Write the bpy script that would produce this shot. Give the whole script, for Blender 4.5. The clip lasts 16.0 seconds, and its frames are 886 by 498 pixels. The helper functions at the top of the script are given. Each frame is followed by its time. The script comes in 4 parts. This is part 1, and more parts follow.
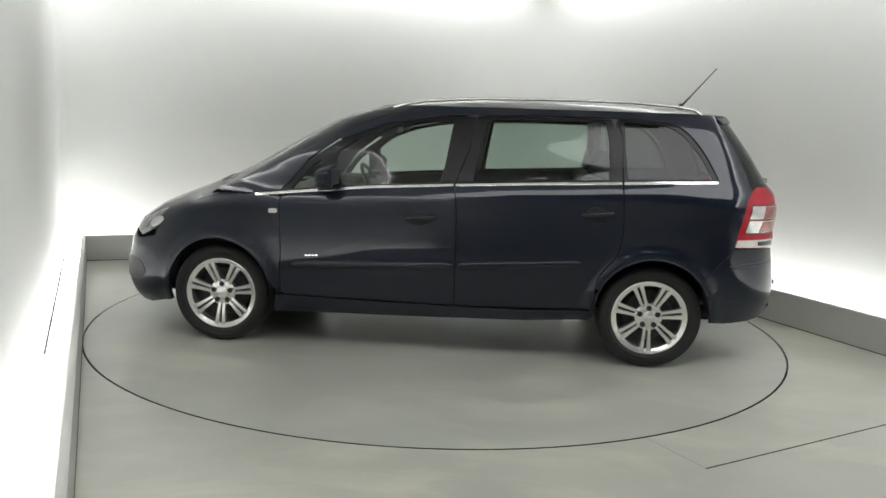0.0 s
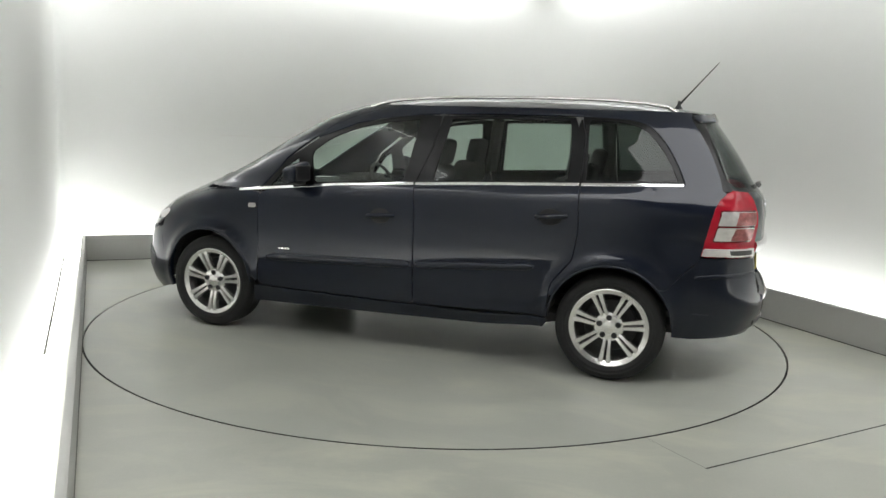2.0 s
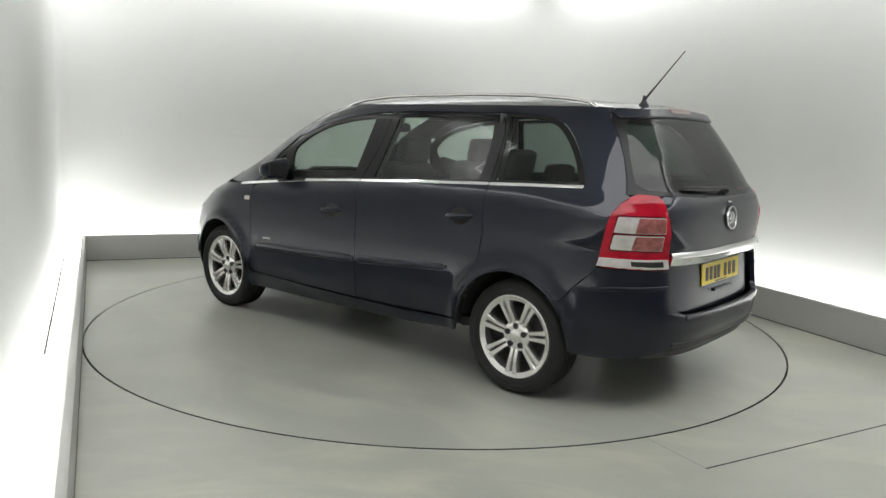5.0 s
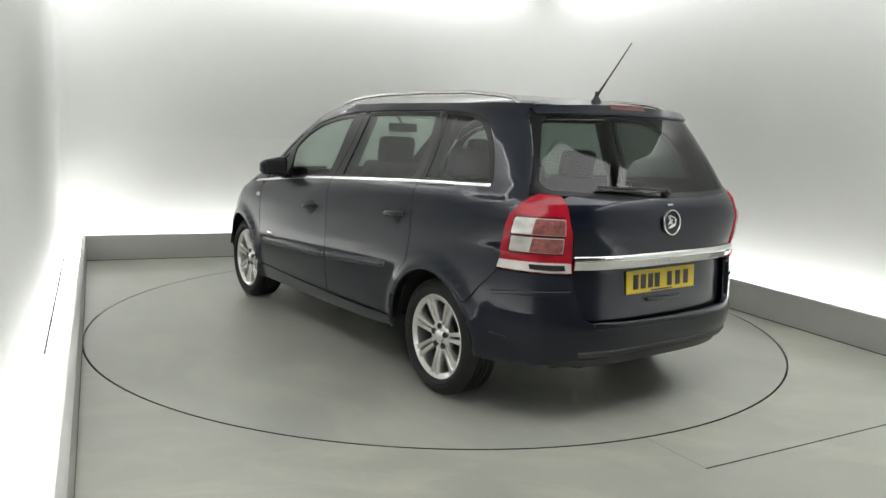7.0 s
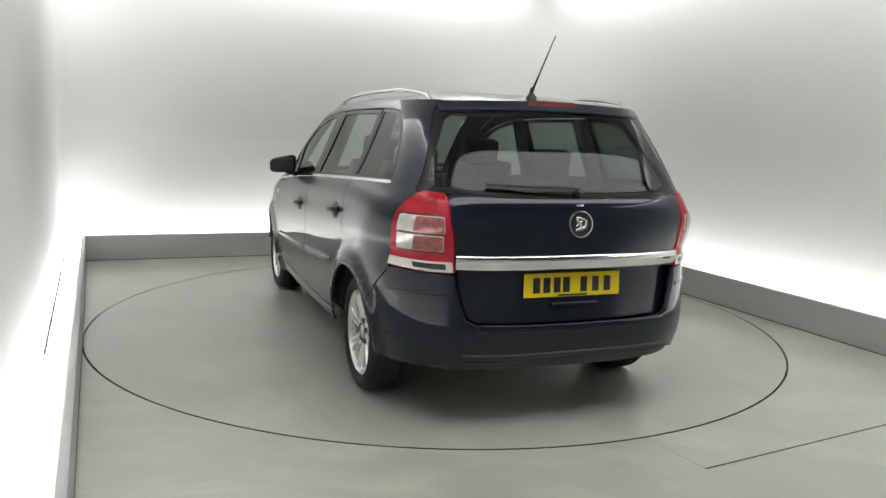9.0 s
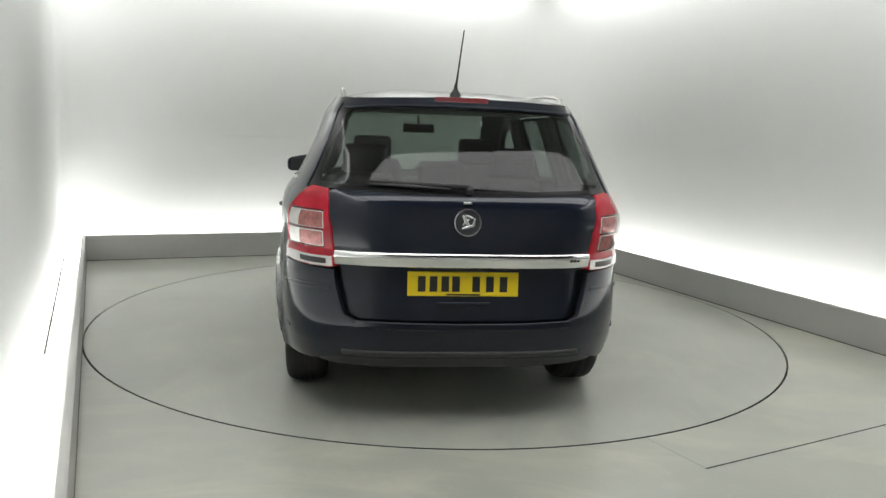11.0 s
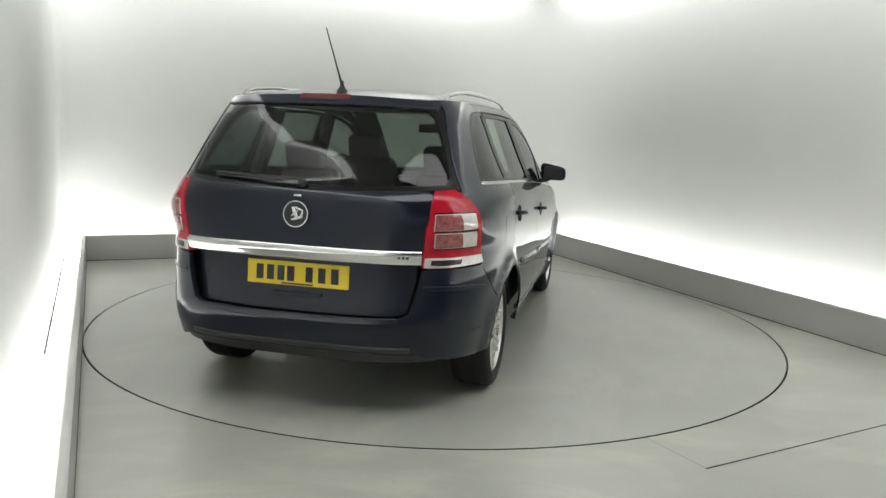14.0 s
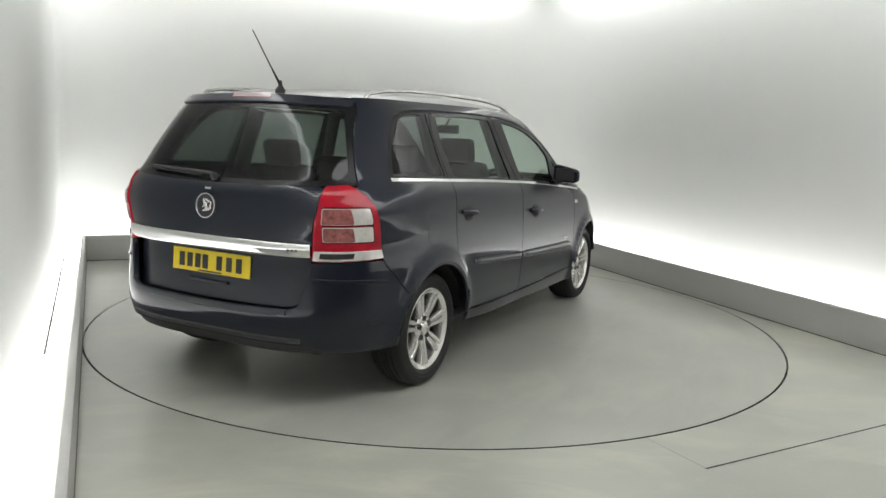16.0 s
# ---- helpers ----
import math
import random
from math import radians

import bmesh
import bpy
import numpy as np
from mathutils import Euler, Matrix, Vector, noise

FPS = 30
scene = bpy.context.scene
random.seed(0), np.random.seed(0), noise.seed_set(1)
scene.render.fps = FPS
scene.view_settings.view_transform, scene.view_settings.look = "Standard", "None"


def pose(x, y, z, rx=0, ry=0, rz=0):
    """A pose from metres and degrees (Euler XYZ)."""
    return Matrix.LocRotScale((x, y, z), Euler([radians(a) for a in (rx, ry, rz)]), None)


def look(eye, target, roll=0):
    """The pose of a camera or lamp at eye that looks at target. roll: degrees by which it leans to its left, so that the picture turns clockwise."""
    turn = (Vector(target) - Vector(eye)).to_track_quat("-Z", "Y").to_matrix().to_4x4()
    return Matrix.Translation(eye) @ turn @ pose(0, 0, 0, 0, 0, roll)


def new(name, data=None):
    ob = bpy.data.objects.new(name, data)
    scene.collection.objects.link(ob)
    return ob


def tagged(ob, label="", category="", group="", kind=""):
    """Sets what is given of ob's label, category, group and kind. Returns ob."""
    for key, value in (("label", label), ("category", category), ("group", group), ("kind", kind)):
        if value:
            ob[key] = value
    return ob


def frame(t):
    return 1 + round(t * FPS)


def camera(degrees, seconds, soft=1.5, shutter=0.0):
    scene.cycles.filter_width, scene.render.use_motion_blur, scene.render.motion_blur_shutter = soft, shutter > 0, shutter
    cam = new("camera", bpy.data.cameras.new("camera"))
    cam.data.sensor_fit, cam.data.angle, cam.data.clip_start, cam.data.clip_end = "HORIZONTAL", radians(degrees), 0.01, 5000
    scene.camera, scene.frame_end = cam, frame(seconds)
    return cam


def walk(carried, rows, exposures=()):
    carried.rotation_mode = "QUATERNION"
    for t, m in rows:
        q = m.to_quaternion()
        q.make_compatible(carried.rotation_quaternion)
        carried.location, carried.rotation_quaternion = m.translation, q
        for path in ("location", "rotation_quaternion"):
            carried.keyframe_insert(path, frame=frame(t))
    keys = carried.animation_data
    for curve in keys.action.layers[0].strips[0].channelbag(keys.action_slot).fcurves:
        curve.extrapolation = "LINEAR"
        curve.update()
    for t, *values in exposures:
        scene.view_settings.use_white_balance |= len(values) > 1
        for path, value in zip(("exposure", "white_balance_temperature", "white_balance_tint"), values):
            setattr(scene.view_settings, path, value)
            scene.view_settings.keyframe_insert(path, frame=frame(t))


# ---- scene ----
# ---- camera ----
EYE = Vector((0.0, -5.669, 1.4108))
cam = camera(60.2, 16.0, soft=1.5)
CAM_POSE = look(EYE, EYE + Vector((0.004865, 0.987776, -0.155801)), roll=2.10)
walk(cam, [(0.0, CAM_POSE), (16.0, CAM_POSE)], [(0.0, 0.0), (16.0, 0.0)])

# ---- world and lights ----
world = bpy.data.worlds.new("world")
world.use_nodes = True
world.node_tree.nodes["Background"].inputs[0].default_value = (0.9, 0.95, 1.0, 1)
world.node_tree.nodes["Background"].inputs[1].default_value = 0.05
scene.world = world
CEILING_GLOW = 3.75
COVE_GLOW = 4.8
TROUGH_GLOW = 7.1


# ---- materials ----
def material(name, color, rough=0.5, metal=0.0, grain=0.0, grain_scale=40.0, stain=0.0, stain_scale=1.5, bump=0.0,
             coat=0.0, emit=None, emit_strength=0.0, spec=0.5, rough_var=0.0, worn=0.0, worn_scale=1.6):
    m = bpy.data.materials.new(name)
    m.use_nodes = True
    nt = m.node_tree
    b = nt.nodes["Principled BSDF"]
    b.inputs["Base Color"].default_value = (*color, 1)
    b.inputs["Roughness"].default_value = rough
    b.inputs["Metallic"].default_value = metal
    b.inputs["Specular IOR Level"].default_value = spec
    b.inputs["Coat Weight"].default_value = coat
    b.inputs["Coat Roughness"].default_value = 0.03
    b.inputs["Coat IOR"].default_value = 1.5
    if emit:
        b.inputs["Emission Color"].default_value = (*emit, 1)
        b.inputs["Emission Strength"].default_value = emit_strength
    if grain or stain or bump or rough_var:
        tc = nt.nodes.new("ShaderNodeTexCoord")
        fine = nt.nodes.new("ShaderNodeTexNoise")
        fine.inputs["Scale"].default_value = grain_scale
        fine.inputs["Detail"].default_value = 4
        broad = nt.nodes.new("ShaderNodeTexNoise")
        broad.inputs["Scale"].default_value = stain_scale
        broad.inputs["Detail"].default_value = 5
        for n in (fine, broad):
            nt.links.new(tc.outputs["Object"], n.inputs["Vector"])

        def ranged(node, amount):
            r = nt.nodes.new("ShaderNodeMapRange")
            r.inputs["From Min"].default_value, r.inputs["From Max"].default_value = 0.0, 1.0
            r.inputs["To Min"].default_value, r.inputs["To Max"].default_value = 1 - amount, 1 + amount
            nt.links.new(node.outputs["Fac"], r.inputs["Value"])
            return r
        mul = nt.nodes.new("ShaderNodeMath")
        mul.operation = "MULTIPLY"
        nt.links.new(ranged(fine, grain).outputs[0], mul.inputs[0])
        nt.links.new(ranged(broad, stain).outputs[0], mul.inputs[1])
        vm = nt.nodes.new("ShaderNodeVectorMath")
        vm.operation = "SCALE"
        vm.inputs[0].default_value = color
        nt.links.new(mul.outputs[0], vm.inputs["Scale"])
        nt.links.new(vm.outputs[0], b.inputs["Base Color"])
        if worn:
            # Pale scuffed patches with ragged edges, duller than the paint round them.
            mp = nt.nodes.new("ShaderNodeMapping")
            mp.inputs["Scale"].default_value = (1.0, 2.2, 1.0)
            nt.links.new(tc.outputs["Object"], mp.inputs["Vector"])
            wn = nt.nodes.new("ShaderNodeTexNoise")
            wn.inputs["Scale"].default_value, wn.inputs["Detail"].default_value = worn_scale, 8
            wn.inputs["Roughness"].default_value, wn.inputs["Distortion"].default_value = 0.62, 0.8
            nt.links.new(mp.outputs[0], wn.inputs["Vector"])
            wr = nt.nodes.new("ShaderNodeMapRange")
            wr.inputs["From Min"].default_value, wr.inputs["From Max"].default_value = 0.47, 0.72
            wr.inputs["To Min"].default_value, wr.inputs["To Max"].default_value = 0.0, worn
            nt.links.new(wn.outputs["Fac"], wr.inputs["Value"])
            mx = nt.nodes.new("ShaderNodeMix")
            mx.data_type = "RGBA"
            mx.inputs["B"].default_value = (color[0] * 1.46, color[1] * 1.42, color[2] * 1.33, 1)
            nt.links.new(wr.outputs[0], mx.inputs["Factor"])
            nt.links.new(vm.outputs[0], mx.inputs["A"])
            nt.links.new(mx.outputs["Result"], b.inputs["Base Color"])
            ra = nt.nodes.new("ShaderNodeMath")
            ra.operation, ra.inputs[1].default_value, ra.inputs[2].default_value = "MULTIPLY_ADD", 0.25, rough
            nt.links.new(wr.outputs[0], ra.inputs[0])
            nt.links.new(ra.outputs[0], b.inputs["Roughness"])
        if bump:
            bp = nt.nodes.new("ShaderNodeBump")
            bp.inputs["Strength"].default_value = bump
            bp.inputs["Distance"].default_value = 0.002
            nt.links.new(fine.outputs["Fac"], bp.inputs["Height"])
            nt.links.new(bp.outputs[0], b.inputs["Normal"])
        if rough_var:
            r = ranged(broad, rough_var)
            r.inputs["To Min"].default_value, r.inputs["To Max"].default_value = rough - rough_var, rough + rough_var
            nt.links.new(r.outputs[0], b.inputs["Roughness"])
    return m


def glass_material(name, tint, base_gloss=0.06):
    """A thin pane: clear tint seen straight through, with a mirror gloss."""
    m = bpy.data.materials.new(name)
    m.use_nodes = True
    nt = m.node_tree
    nt.nodes.remove(nt.nodes["Principled BSDF"])
    t = nt.nodes.new("ShaderNodeBsdfTransparent")
    t.inputs[0].default_value = (*tint, 1)
    g = nt.nodes.new("ShaderNodeBsdfGlossy")
    g.inputs["Roughness"].default_value = 0.02
    lw = nt.nodes.new("ShaderNodeLayerWeight")
    lw.inputs["Blend"].default_value = 0.5
    pw = nt.nodes.new("ShaderNodeMath")
    pw.operation, pw.inputs[1].default_value = "POWER", 5.0
    f = nt.nodes.new("ShaderNodeMath")
    f.operation, f.inputs[1].default_value, f.inputs[2].default_value = "MULTIPLY_ADD", 1 - base_gloss, base_gloss
    nt.links.new(lw.outputs["Facing"], pw.inputs[0])
    nt.links.new(pw.outputs[0], f.inputs[0])
    mix = nt.nodes.new("ShaderNodeMixShader")
    nt.links.new(f.outputs[0], mix.inputs[0])
    nt.links.new(t.outputs[0], mix.inputs[1])
    nt.links.new(g.outputs[0], mix.inputs[2])
    nt.links.new(mix.outputs[0], nt.nodes["Material Output"].inputs["Surface"])
    return m


M_WALL = material("white_wall_paint", (0.842, 0.85, 0.832), 0.55, grain=0.015, grain_scale=120, stain=0.03, stain_scale=0.8, bump=0.05)
M_CEIL = material("white_ceiling", (0.82, 0.82, 0.80), 0.7, grain=0.01, stain=0.02)
M_FLOOR = material("grey_floor_paint", (0.388, 0.396, 0.349), 0.30, spec=0.85, grain=0.05, grain_scale=70, stain=0.18, stain_scale=1.7, bump=0.02, worn=0.75, worn_scale=1.1)
M_TURN = material("grey_turntable_paint", (0.376, 0.387, 0.346), 0.30, spec=0.85, grain=0.05, grain_scale=70, stain=0.16, stain_scale=1.5, bump=0.02, worn=0.6, worn_scale=1.0)
M_KERB = material("pale_kerb_paint", (0.47, 0.47, 0.45), 0.5, grain=0.04, grain_scale=50, stain=0.06, stain_scale=2, bump=0.05)
M_PIT = material("dark_gap", (0.02, 0.02, 0.02), 0.9)
M_JOINT = material("dark_joint_filler", (0.05, 0.05, 0.045), 0.8, grain=0.2)
M_SCUFF = material("grey_scuff", (0.17, 0.17, 0.15), 0.7, grain=0.3, grain_scale=90)
M_LED = material("trough_light", (0.9, 0.9, 0.9), 0.5, emit=(0.985, 0.99, 0.99), emit_strength=TROUGH_GLOW)
M_COVE = material("cove_light", (0.9, 0.9, 0.9), 0.5, emit=(0.985, 0.99, 0.985), emit_strength=COVE_GLOW)
M_PANEL = material("ceiling_light_diffuser", (0.9, 0.9, 0.9), 0.5, emit=(0.985, 0.99, 0.985), emit_strength=CEILING_GLOW)
M_PAINT = material("navy_metallic_paint", (0.0058, 0.0088, 0.0185), 0.38, metal=0.40, grain=0.10, grain_scale=900, coat=0.82, spec=0.12)
M_BLACK = material("black_trim_plastic", (0.012, 0.012, 0.013), 0.45, grain=0.1, grain_scale=200)
M_GLOSSBLACK = material("gloss_black_trim", (0.006, 0.006, 0.007), 0.22, spec=0.25, grain=0.05, grain_scale=300)
# Near-black for inner parts, and for the shade painted behind door handles.
M_INNER = material("dark_inner_and_shade", (0.010, 0.010, 0.011), 0.8)
M_RUBBER = material("tyre_rubber", (0.012, 0.012, 0.012), 0.75, grain=0.15, grain_scale=80, bump=0.2)
M_CHROME = material("chrome", (0.80, 0.80, 0.80), 0.10, metal=1.0)
M_ALLOY = material("silver_alloy", (0.80, 0.79, 0.77), 0.22, metal=0.9, grain=0.03, grain_scale=300)
# Brake metal, dark with the shade behind the spokes put into it.
M_BRAKESHADE = material("shaded_brake_metal", (0.045, 0.045, 0.045), 0.5, metal=0.7, stain=0.2, stain_scale=20)
M_RED = material("red_lamp_lens", (0.38, 0.010, 0.024), 0.12, coat=0.15, spec=0.25, stain=0.45, stain_scale=16)
M_PINK = material("rose_reflector_lens", (0.36, 0.115, 0.110), 0.15, metal=0.3, coat=0.7, grain=0.45, grain_scale=70, stain=0.7, stain_scale=30)
M_SMOKE = material("smoked_lamp_lens", (0.018, 0.016, 0.016), 0.10, coat=0.5)
M_DARKRED = material("dark_red_lamp_frame", (0.10, 0.004, 0.008), 0.15, coat=0.4)
M_CLEAR = material("clear_lamp_lens", (0.68, 0.64, 0.62), 0.16, metal=0.35, coat=0.8, grain=0.08, grain_scale=70, stain=0.3, stain_scale=22)
M_HEAD = material("headlamp_lens", (0.30, 0.31, 0.33), 0.14, metal=0.4, coat=0.9, grain=0.15, grain_scale=60, stain=0.5, stain_scale=18)
M_TRIM = material("grey_bumper_trim", (0.026, 0.026, 0.027), 0.55, grain=0.15, grain_scale=160, stain=0.25, stain_scale=6)
M_SATIN = material("satin_chrome", (0.58, 0.585, 0.595), 0.20, metal=1.0, grain=0.1, grain_scale=150)
M_MARK = material("satin_grey_metal", (0.045, 0.047, 0.052), 0.30, metal=0.6, grain=0.2, grain_scale=120)
M_YELLOW = material("yellow_plate", (0.72, 0.54, 0.012), 0.35, grain=0.02)
M_FABRIC = material("charcoal_seat_fabric", (0.045, 0.045, 0.048), 0.9, grain=0.25, grain_scale=250, bump=0.3)
M_INTERIOR = material("dark_grey_cabin_plastic", (0.05, 0.05, 0.05), 0.6, grain=0.1, grain_scale=150)
M_HEADLINER = material("pale_headliner", (0.42, 0.42, 0.40), 0.9, grain=0.05)
G_FRONT = glass_material("green_tinted_glass", (0.70, 0.78, 0.73), 0.045)
G_MID = glass_material("pale_grey_tinted_glass", (0.54, 0.62, 0.575), 0.045)
G_REAR = glass_material("grey_tinted_glass", (0.235, 0.28, 0.258), 0.036)
M_REDGLOW = material("red_brake_strip", (0.12, 0.008, 0.012), 0.15, coat=1.0)


# ---- helpers of this place ----
def mesh_part(name, verts, faces, mat, parent=None, normals=None, smooth=True, label=""):
    me = bpy.data.meshes.new(name)
    me.from_pydata([tuple(v) for v in verts], [], faces)
    me.materials.append(mat)
    if smooth:
        me.polygons.foreach_set("use_smooth", [True] * len(me.polygons))
    me.update()
    if normals is not None:
        me.normals_split_custom_set_from_vertices([tuple(n) for n in normals])
    ob = new(name, me)
    if parent:
        ob.parent = parent
    if label:
        tagged(ob, label)
    return ob


def part(name, bm, mat, parent=None, label="", smooth=False, angle=35):
    me = bpy.data.meshes.new(name)
    bmesh.ops.recalc_face_normals(bm, faces=bm.faces)
    bm.to_mesh(me)
    bm.free()
    me.materials.append(mat)
    if smooth:
        me.polygons.foreach_set("use_smooth", [True] * len(me.polygons))
        me.set_sharp_from_angle(angle=radians(angle))
    ob = new(name, me)
    if parent:
        ob.parent = parent
    if label:
        tagged(ob, label)
    return ob


def box(bm, size, m, bevel=0.0, seg=2):
    r = bmesh.ops.create_cube(bm, size=1.0, matrix=m @ Matrix.Diagonal((*size, 1)))
    if bevel:
        es = list({e for v in r["verts"] for e in v.link_edges})
        bmesh.ops.bevel(bm, geom=es, offset=bevel, segments=seg, profile=0.6, affect="EDGES", clamp_overlap=True)
    return bm


def lathe(bm, profile, n=48, m=Matrix.Identity(4), closed=False):
    """Turns (radius, height) pairs round the y axis."""
    rings = []
    for r, h in profile:
        rings.append([bm.verts.new(m @ Vector((r * math.cos(2 * math.pi * i / n), h, r * math.sin(2 * math.pi * i / n)))) for i in range(n)])
    k = len(rings)
    for a in range(k if closed else k - 1):
        A, B = rings[a], rings[(a + 1) % k]
        for i in range(n):
            bm.faces.new((A[i], A[(i + 1) % n], B[(i + 1) % n], B[i]))
    return rings


def tube(bm, pts, radius, n=8, taper=1.0):
    pts = [Vector(p) for p in pts]
    rings = []
    for i, p in enumerate(pts):
        d = (pts[min(i + 1, len(pts) - 1)] - pts[max(i - 1, 0)]).normalized()
        a = d.orthogonal().normalized() if abs(d.z) > 0.9 else d.cross(Vector((0, 0, 1))).normalized()
        b = d.cross(a)
        r = radius * (1 + (taper - 1) * i / (len(pts) - 1))
        rings.append([bm.verts.new(p + r * (math.cos(2 * math.pi * k / n) * a + math.sin(2 * math.pi * k / n) * b)) for k in range(n)])
    for A, B in zip(rings, rings[1:]):
        for k in range(n):
            bm.faces.new((A[k], A[(k + 1) % n], B[(k + 1) % n], B[k]))
    bm.faces.new(rings[0]), bm.faces.new(rings[-1])
    return bm


# ---- the studio: floor, turntable, kerbs, light troughs, walls, ceiling ----
TABLE_R = 2.446
# Corners of the kerb's inner foot, in order along left, back, right.
K_LEFT_NEAR = Vector((-0.62, -4.575))
K_BACK_LEFT = Vector((-3.455, 1.72))
K_BACK_RIGHT = Vector((1.137, 3.635))
K_RIGHT_NEAR = Vector((4.69, -4.42))


def offset_line(a, b, d):
    n = Vector((-(b - a).y, (b - a).x)).normalized()
    return a + n * d, b + n * d


def meet(l1, l2):
    (a, b), (c, d) = l1, l2
    u, v = b - a, d - c
    t = ((c.x - a.x) * v.y - (c.y - a.y) * v.x) / (u.x * v.y - u.y * v.x)
    return a + t * u


def ring_points(d):
    """The U of left, back and right, moved outwards by d."""
    l1 = offset_line(K_LEFT_NEAR, K_BACK_LEFT, d)
    l2 = offset_line(K_BACK_LEFT, K_BACK_RIGHT, d)
    l3 = offset_line(K_BACK_RIGHT, K_RIGHT_NEAR, d)
    return [l1[0], meet(l1, l2), meet(l2, l3), l3[1]]


def prism(name, foot, z0, z1, mat, label, bevel=0.006):
    bm = bmesh.new()
    vs = [bm.verts.new((p.x, p.y, z0)) for p in foot]
    f = bm.faces.new(vs)
    top = bmesh.ops.extrude_face_region(bm, geom=[f])["geom"]
    bmesh.ops.translate(bm, verts=[g for g in top if isinstance(g, bmesh.types.BMVert)], vec=(0, 0, z1 - z0))
    if bevel:
        bmesh.ops.bevel(bm, geom=bm.edges[:], offset=bevel, segments=2, affect="EDGES", clamp_overlap=True)
    ob = part(name, bm, mat, smooth=True)
    return tagged(ob, label, kind="structure")


def studio():
    # Floor sheet with the round opening for the turntable.
    bm = bmesh.new()
    n = 192
    inner, outer, low = [], [], []
    for i in range(n):
        a = 2 * math.pi * i / n
        c, s = math.cos(a), math.sin(a)
        k = 7.5 / max(abs(c), abs(s))
        inner.append(bm.verts.new(((TABLE_R + 0.005) * c, (TABLE_R + 0.005) * s, 0)))
        low.append(bm.verts.new(((TABLE_R + 0.005) * c, (TABLE_R + 0.005) * s, -0.05)))
        outer.append(bm.verts.new((k * c, k * s, 0)))
    for i in range(n):
        j = (i + 1) % n
        bm.faces.new((inner[i], outer[i], outer[j], inner[j]))
        bm.faces.new((low[i], inner[i], inner[j], low[j]))
    tagged(part("floor", bm, M_FLOOR), "smooth grey painted studio floor", "floor", kind="structure")
    bm = bmesh.new()
    lathe(bm, [(0.01, -0.05), (TABLE_R + 0.1, -0.05)], 96, pose(0, 0, 0, 90, 0, 0))
    tagged(part("floor_pit", bm, M_PIT), "dark pit under the turntable edge", "pit", kind="structure")
    # Seams between the floor plates.
    bm = bmesh.new()
    for a, b, w in (((1.010, -2.245), (1.187, -2.555), 0.002), ((1.187, -2.555), (2.9, -1.642), 0.010)):
        a, b = Vector(a), Vector(b)
        side = Vector((-(b - a).y, (b - a).x)).normalized() * w / 2
        vs = [bm.verts.new((p.x, p.y, 0.0015)) for p in (a - side, b - side, b + side, a + side)]
        bm.faces.new(vs)
    tagged(part("floor_joint", bm, M_JOINT), "thin dark seams between the floor plates", "seam", kind="structure")
    # Small scuffs near the bright kerb.
    for k, (x, y, l, w, r) in enumerate(((-1.66, -2.30, 0.05, 0.012, 20), (-1.62, -2.36, 0.03, 0.010, 70), (-2.05, -1.42, 0.04, 0.010, -30), (-2.10, -1.38, 0.02, 0.008, 10))):
        bm = bmesh.new()
        vs = [bm.verts.new(pose(x, y, 0.0012, 0, 0, r) @ Vector((l / 2 * math.cos(a) * (0.8 + 0.3 * math.sin(3 * a + k)), w / 2 * math.sin(a), 0))) for a in [2 * math.pi * i / 14 for i in range(14)]]
        bm.faces.new(vs)
        tagged(part("floor_scuff", bm, M_SCUFF), "small grey scuff on the studio floor", "scuff", kind="structure")
    # Kerbs.
    i0, o0 = ring_points(0.0), ring_points(0.035)
    for nm, a, b, lab in (("kerb_left", 0, 1, "low pale kerb along the bright side wall"), ("kerb_back", 1, 2, "low pale kerb in front of the back wall"),
                          ("kerb_right", 2, 3, "low pale kerb along the grey side wall")):
        prism(nm, [i0[a], i0[b], o0[b], o0[a]], 0.0, 0.249, M_KERB, lab)
    # Thin dark strip along the kerb's foot.
    j0, j1 = ring_points(-0.004), ring_points(0.002)
    for nm, a, b in (("kerb_line_left", 0, 1), ("kerb_line_back", 1, 2), ("kerb_line_right", 2, 3)):
        prism(nm, [j0[a], j0[b], j1[b], j1[a]], 0.0005, 0.006, M_SCUFF if a == 0 else M_JOINT, "thin dark line at the kerb's foot", bevel=0)
    # Tray edge in the bright trough, and a faint seam on the back wall.
    a, b = Vector((-3.470, 1.303)), Vector((-2.149, -1.612))
    side = Vector((-(b - a).y, (b - a).x)).normalized() * 0.008
    prism("trough_edge", [a - side, b - side, b + side, a + side], 0.0, 0.106, M_SCUFF, "thin grey tray edge in the light trough", bevel=0)
    a, b = Vector((-2.335, 2.425)), Vector((-1.60, 2.7315))
    side = Vector(((b - a).y, -(b - a).x)).normalized() * 0.002
    prism("wall_seam", [a, b, b + side, a + side], 1.246, 1.262, M_CEIL, "faint horizontal seam on the white wall", bevel=0)
    # Light troughs behind the kerbs.
    i1, o1 = ring_points(0.14), ring_points(0.285)
    for nm, a, b in (("trough_light_left", 0, 1), ("trough_light_back", 1, 2), ("trough_light_right", 2, 3)):
        prism(nm, [i1[a], i1[b], o1[b], o1[a]], 0.02, 0.10, M_LED, "glowing white light strip sunk behind the kerb", bevel=0)
    # Walls with rounded corners and a cove into the ceiling.
    path = []
    wp = ring_points(0.30)
    corners = [wp[0], wp[1], wp[2], wp[3]]
    back = [corners[3] + (corners[3] - corners[2]).normalized() * 3.2, corners[0] + (corners[0] - corners[1]).normalized() * 3.2]
    loop = [corners[1], corners[2], back[0], back[1]]
